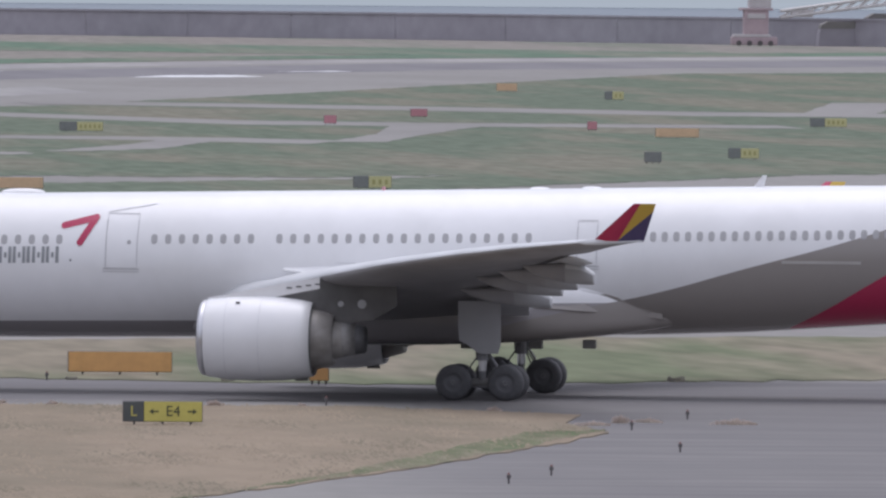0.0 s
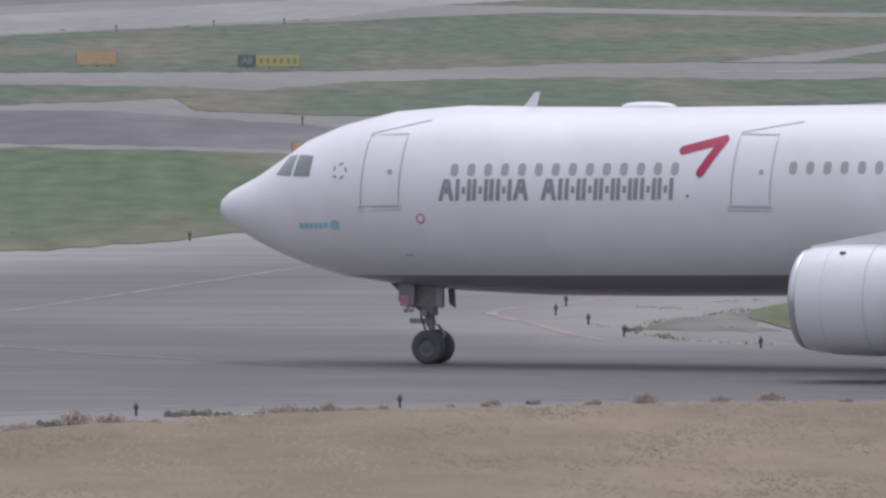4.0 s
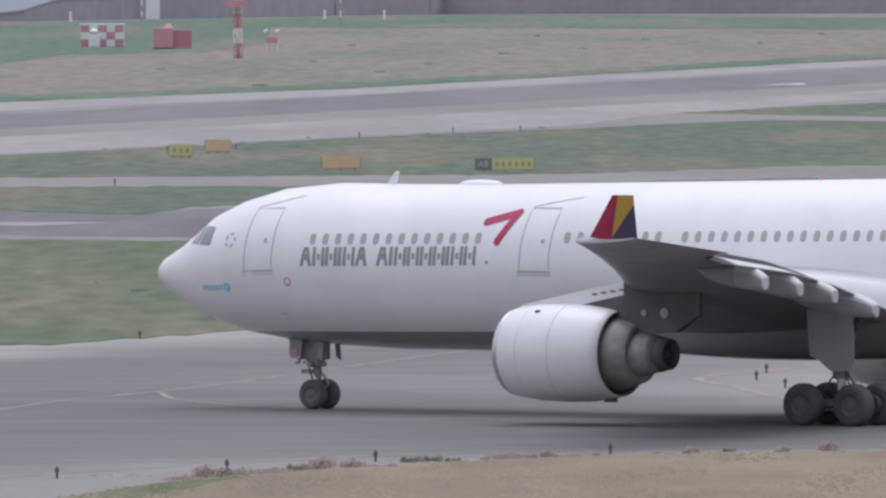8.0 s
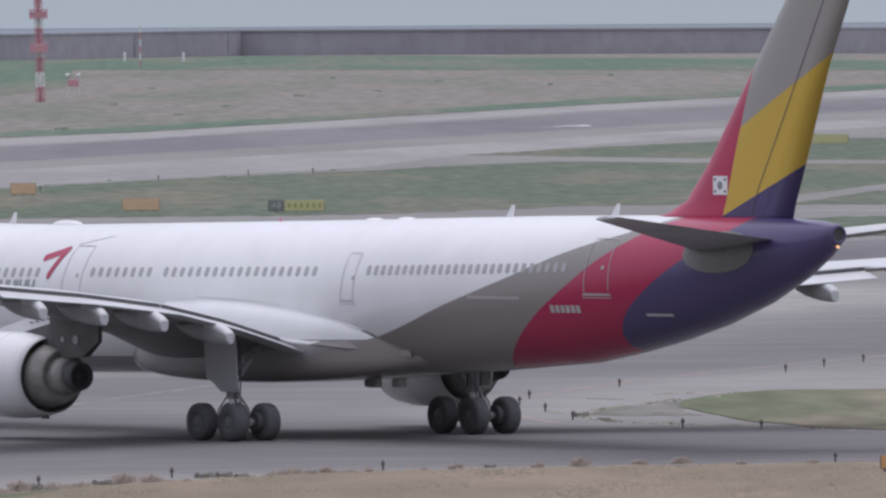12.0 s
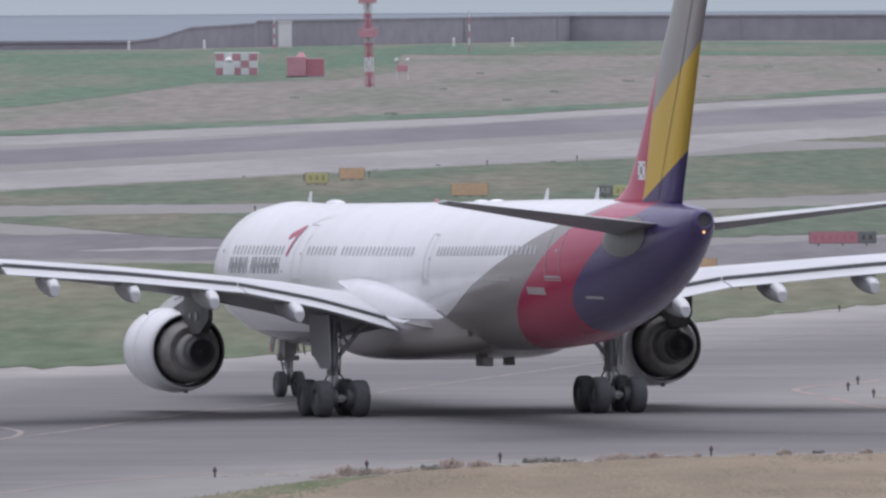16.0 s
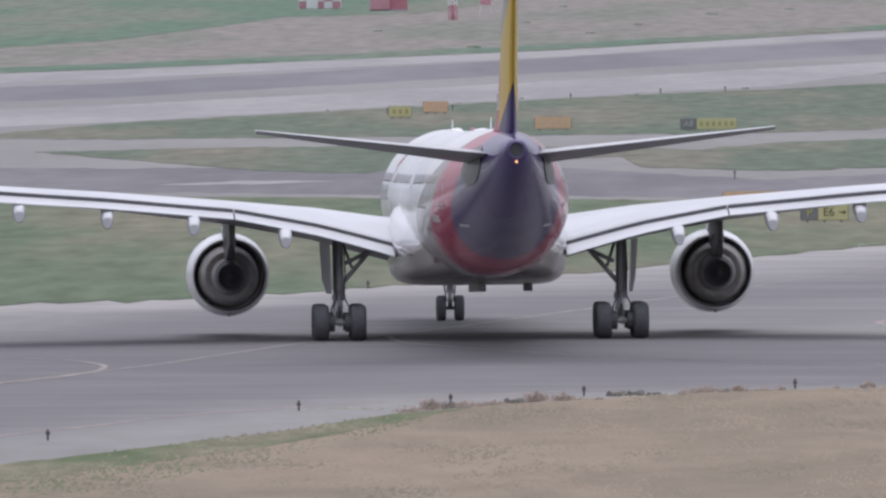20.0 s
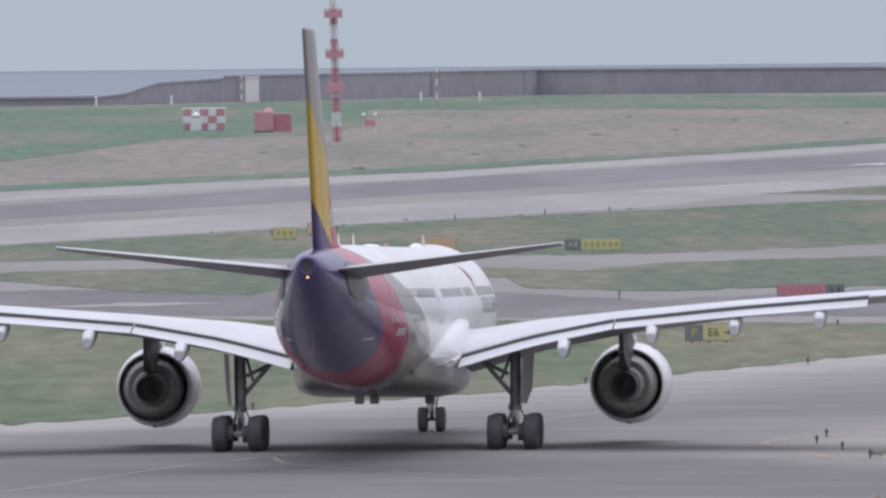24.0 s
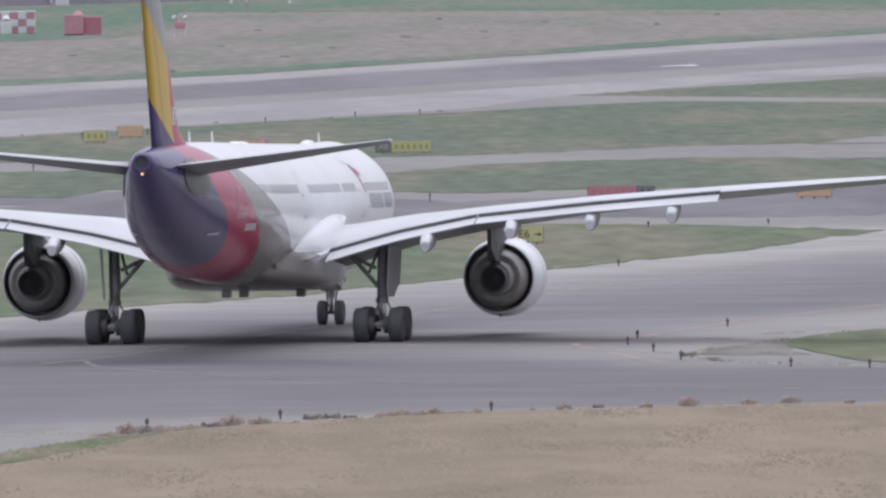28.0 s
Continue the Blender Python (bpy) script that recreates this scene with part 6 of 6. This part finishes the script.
pole(-0.9, 2840, 7.6, "thin red and white pole before the seawall")
pole(-38.2, 2960, 6.0, "thin red and white pole before the seawall")
for x, y in ((-4, 3020), (7.4, 3000), (-66, 2960), (-52, 2985)):
    e = empty("white_post", pose(x, y, -0.06))
    tagged(e, "small white post at the foot of the seawall", "post", "white posts")
    part("post", tube((0, 0, 0), (0, 0, 1.5), 0.28, 0.2, 8), M_AVWHT, e)
    part("cap", tube((0, 0, 1.5), (0, 0, 1.75), 0.3, 0.1, 8), M_AVWHT, e)
kiosk = empty("pale_kiosk", pose(-37.0, 3030, 0))
tagged(kiosk, "pale grey kiosk against the seawall", "kiosk")
part("body", box((0, 0, 2.4), (2.6, 2.0, 4.8), 0, 0.06), M_AVWHT, kiosk)
part("roof", box((0, 0, 4.9), (2.9, 2.3, 0.2), 0, 0.04), M_AVWHT, kiosk)

# work crane before the wall's right end, haze put into its pale paints
crane = empty("work_crane", pose(303, 2855, -0.06))
tagged(crane, "haze-paled pink and white work crane with a pale sloping boom", "crane")
M_PINK = mat("hazed_pink_paint", (0.46, 0.36, 0.38), 0.7, vary=0.1, scale=0.3)
M_DULLW = mat("dull_white_paint", (0.56, 0.53, 0.53), 0.7, vary=0.08, scale=0.3)
part("carrier", box((0, 3, 0.9), (8.6, 3.4, 1.5), 0, 0.15), M_PINK, crane, "haze-paled pink carrier")
for dx in (-3, -1, 1, 3):
    part("wheel", tube((dx, 1.2, 0.5), (dx, 1.7, 0.5), 0.5, seg=14), M_POST, crane)
part("deck", box((-0.5, 3, 1.9), (7.0, 3.4, 0.5), 0, 0.08), M_DULLW, crane)
cab = part("tower", box((0.3, 3, 4.4), (4.6, 3.2, 4.6), 0, 0.15), M_PINK, crane, "pinkish white tower cabin")
part("tower_window", box((0.3, 1.36, 5.6), (3.4, 0.1, 0.9), 0, 0.03), M_DULLW, cab)
part("tower_roof", box((0.3, 3, 6.9), (6.2, 3.6, 0.5), 0, 0.08), M_PINK, cab)
part("top_cabin", box((1.0, 3, 8.3), (4.2, 2.8, 2.2), 0, 0.1), M_DULLW, cab)
part("top_roof", box((1.4, 3, 9.6), (5.6, 3.2, 0.5), 0, 0.08), M_PINK, cab)
part("counterweight", box((9.0, 3, 6.2), (4.2, 2.2, 1.5), 0, 0.2), M_DULLW, crane, "pale counterweight on the boom's foot")
M_BOOM = mat("pale_boom_paint", (0.60, 0.58, 0.57), 0.6, vary=0.08)
for dy in (2, 4):
    part("boom_chord", tube((5, dy, 5.4), (34, dy, 9.2), 0.3, seg=6), M_BOOM, crane, "pale boom chord")
    part("boom_chord", tube((5, dy, 6.6), (34, dy, 10.8), 0.3, seg=6), M_BOOM, crane, "pale boom chord")
    for k in range(12):
        f, g = k / 12, (k + 1) / 12
        part("boom_lattice", tube((5 + 29 * f, dy, 5.4 + 3.8 * f), (5 + 29 * g, dy, 6.6 + 4.2 * g), 0.2, seg=6), M_BOOM, crane)
for i, (dx, w, h) in enumerate(((17, 8, 4.6), (26, 9, 6.2))):
    heap = empty("covered_stack", pose(303 + dx, 2862, -0.06))
    tagged(heap, "grey covered stack of material before the seawall", "stack", "covered stacks")
    part("load", loft([[(-w / 2 * k, 0, z), (w / 2 * k, 0, z), (w / 2 * k, 5, z), (-w / 2 * k, 5, z)] for k, z in ((1.08, 0), (1.0, h * 0.6), (0.9, h * 0.85), (0.6, h))]), M_WALL, heap)
    part("cover", loft([[(-w / 2 * k, -0.06, z), (w / 2 * k, -0.06, z), (w / 2 * k, 5.06, z), (-w / 2 * k, 5.06, z)] for k, z in ((0.98, h * 0.72), (0.92, h * 0.88), (0.62, h + 0.06))]), M_CONC, heap)
# ---- the taxiing airliner ----
TAXI = [
    (0.0, 48.25, 541.00, 167.00),
    (0.5, 46.15, 541.60, 165.20),
    (1.0, 44.15, 542.40, 164.10),
    (1.5, 42.17, 543.40, 162.90),
    (2.0, 40.10, 545.00, 161.30),
    (2.5, 38.20, 546.00, 160.10),
    (4.5, 30.95, 548.70, 154.90),
    (5.0, 29.14, 549.80, 153.20),
    (6.0, 25.60, 552.30, 149.45),
    (7.0, 22.40, 554.10, 146.50),
    (8.0, 19.10, 555.70, 142.50),
    (9.0, 15.92, 556.90, 138.00),
    (10.0, 12.93, 558.80, 133.50),
    (11.0, 10.05, 560.50, 128.90),
    (12.0, 7.50, 562.60, 124.30),
    (13.0, 5.25, 565.80, 120.00),
    (15.5, 0.60, 573.00, 108.30),
    (16.0, -0.15, 574.20, 106.25),
    (17.0, -1.25, 577.20, 102.20),
    (18.0, -2.08, 580.10, 98.80),
    (19.0, -2.66, 583.00, 95.70),
    (20.0, -3.03, 586.10, 92.95),
    (20.5, -3.15, 587.80, 91.70),
    (22.5, -3.03, 595.40, 87.30),
    (23.0, -2.92, 597.00, 86.55),
    (24.0, -2.60, 599.90, 85.30),
    (25.0, -2.15, 602.80, 84.50),
    (26.0, -1.60, 605.70, 83.60),
    (27.0, -0.97, 609.20, 83.00),
    (28.0, -0.28, 613.00, 82.30),
]


def motions():
    walk(plane, [(t, pose(x, y, 0, 0, 0, h)) for t, x, y, h in TAXI])
    # the wheels roll with the ground they cover
    steps = [0.2 * i for i in range(141)]
    xs, ys, ts = [r[1] for r in TAXI], [r[2] for r in TAXI], [r[0] for r in TAXI]
    gone, run = [], 0.0
    for i, t in enumerate(steps):
        p = (np.interp(t, ts, xs), np.interp(t, ts, ys))
        if i:
            run += math.hypot(p[0] - last[0], p[1] - last[1])
        last = p
        gone.append(run)
    for ob, at, r in WHEELS:
        walk(ob, [(t, pose(*at, 0, math.degrees(g / r), 0)) for t, g in zip(steps, gone)])


motions()
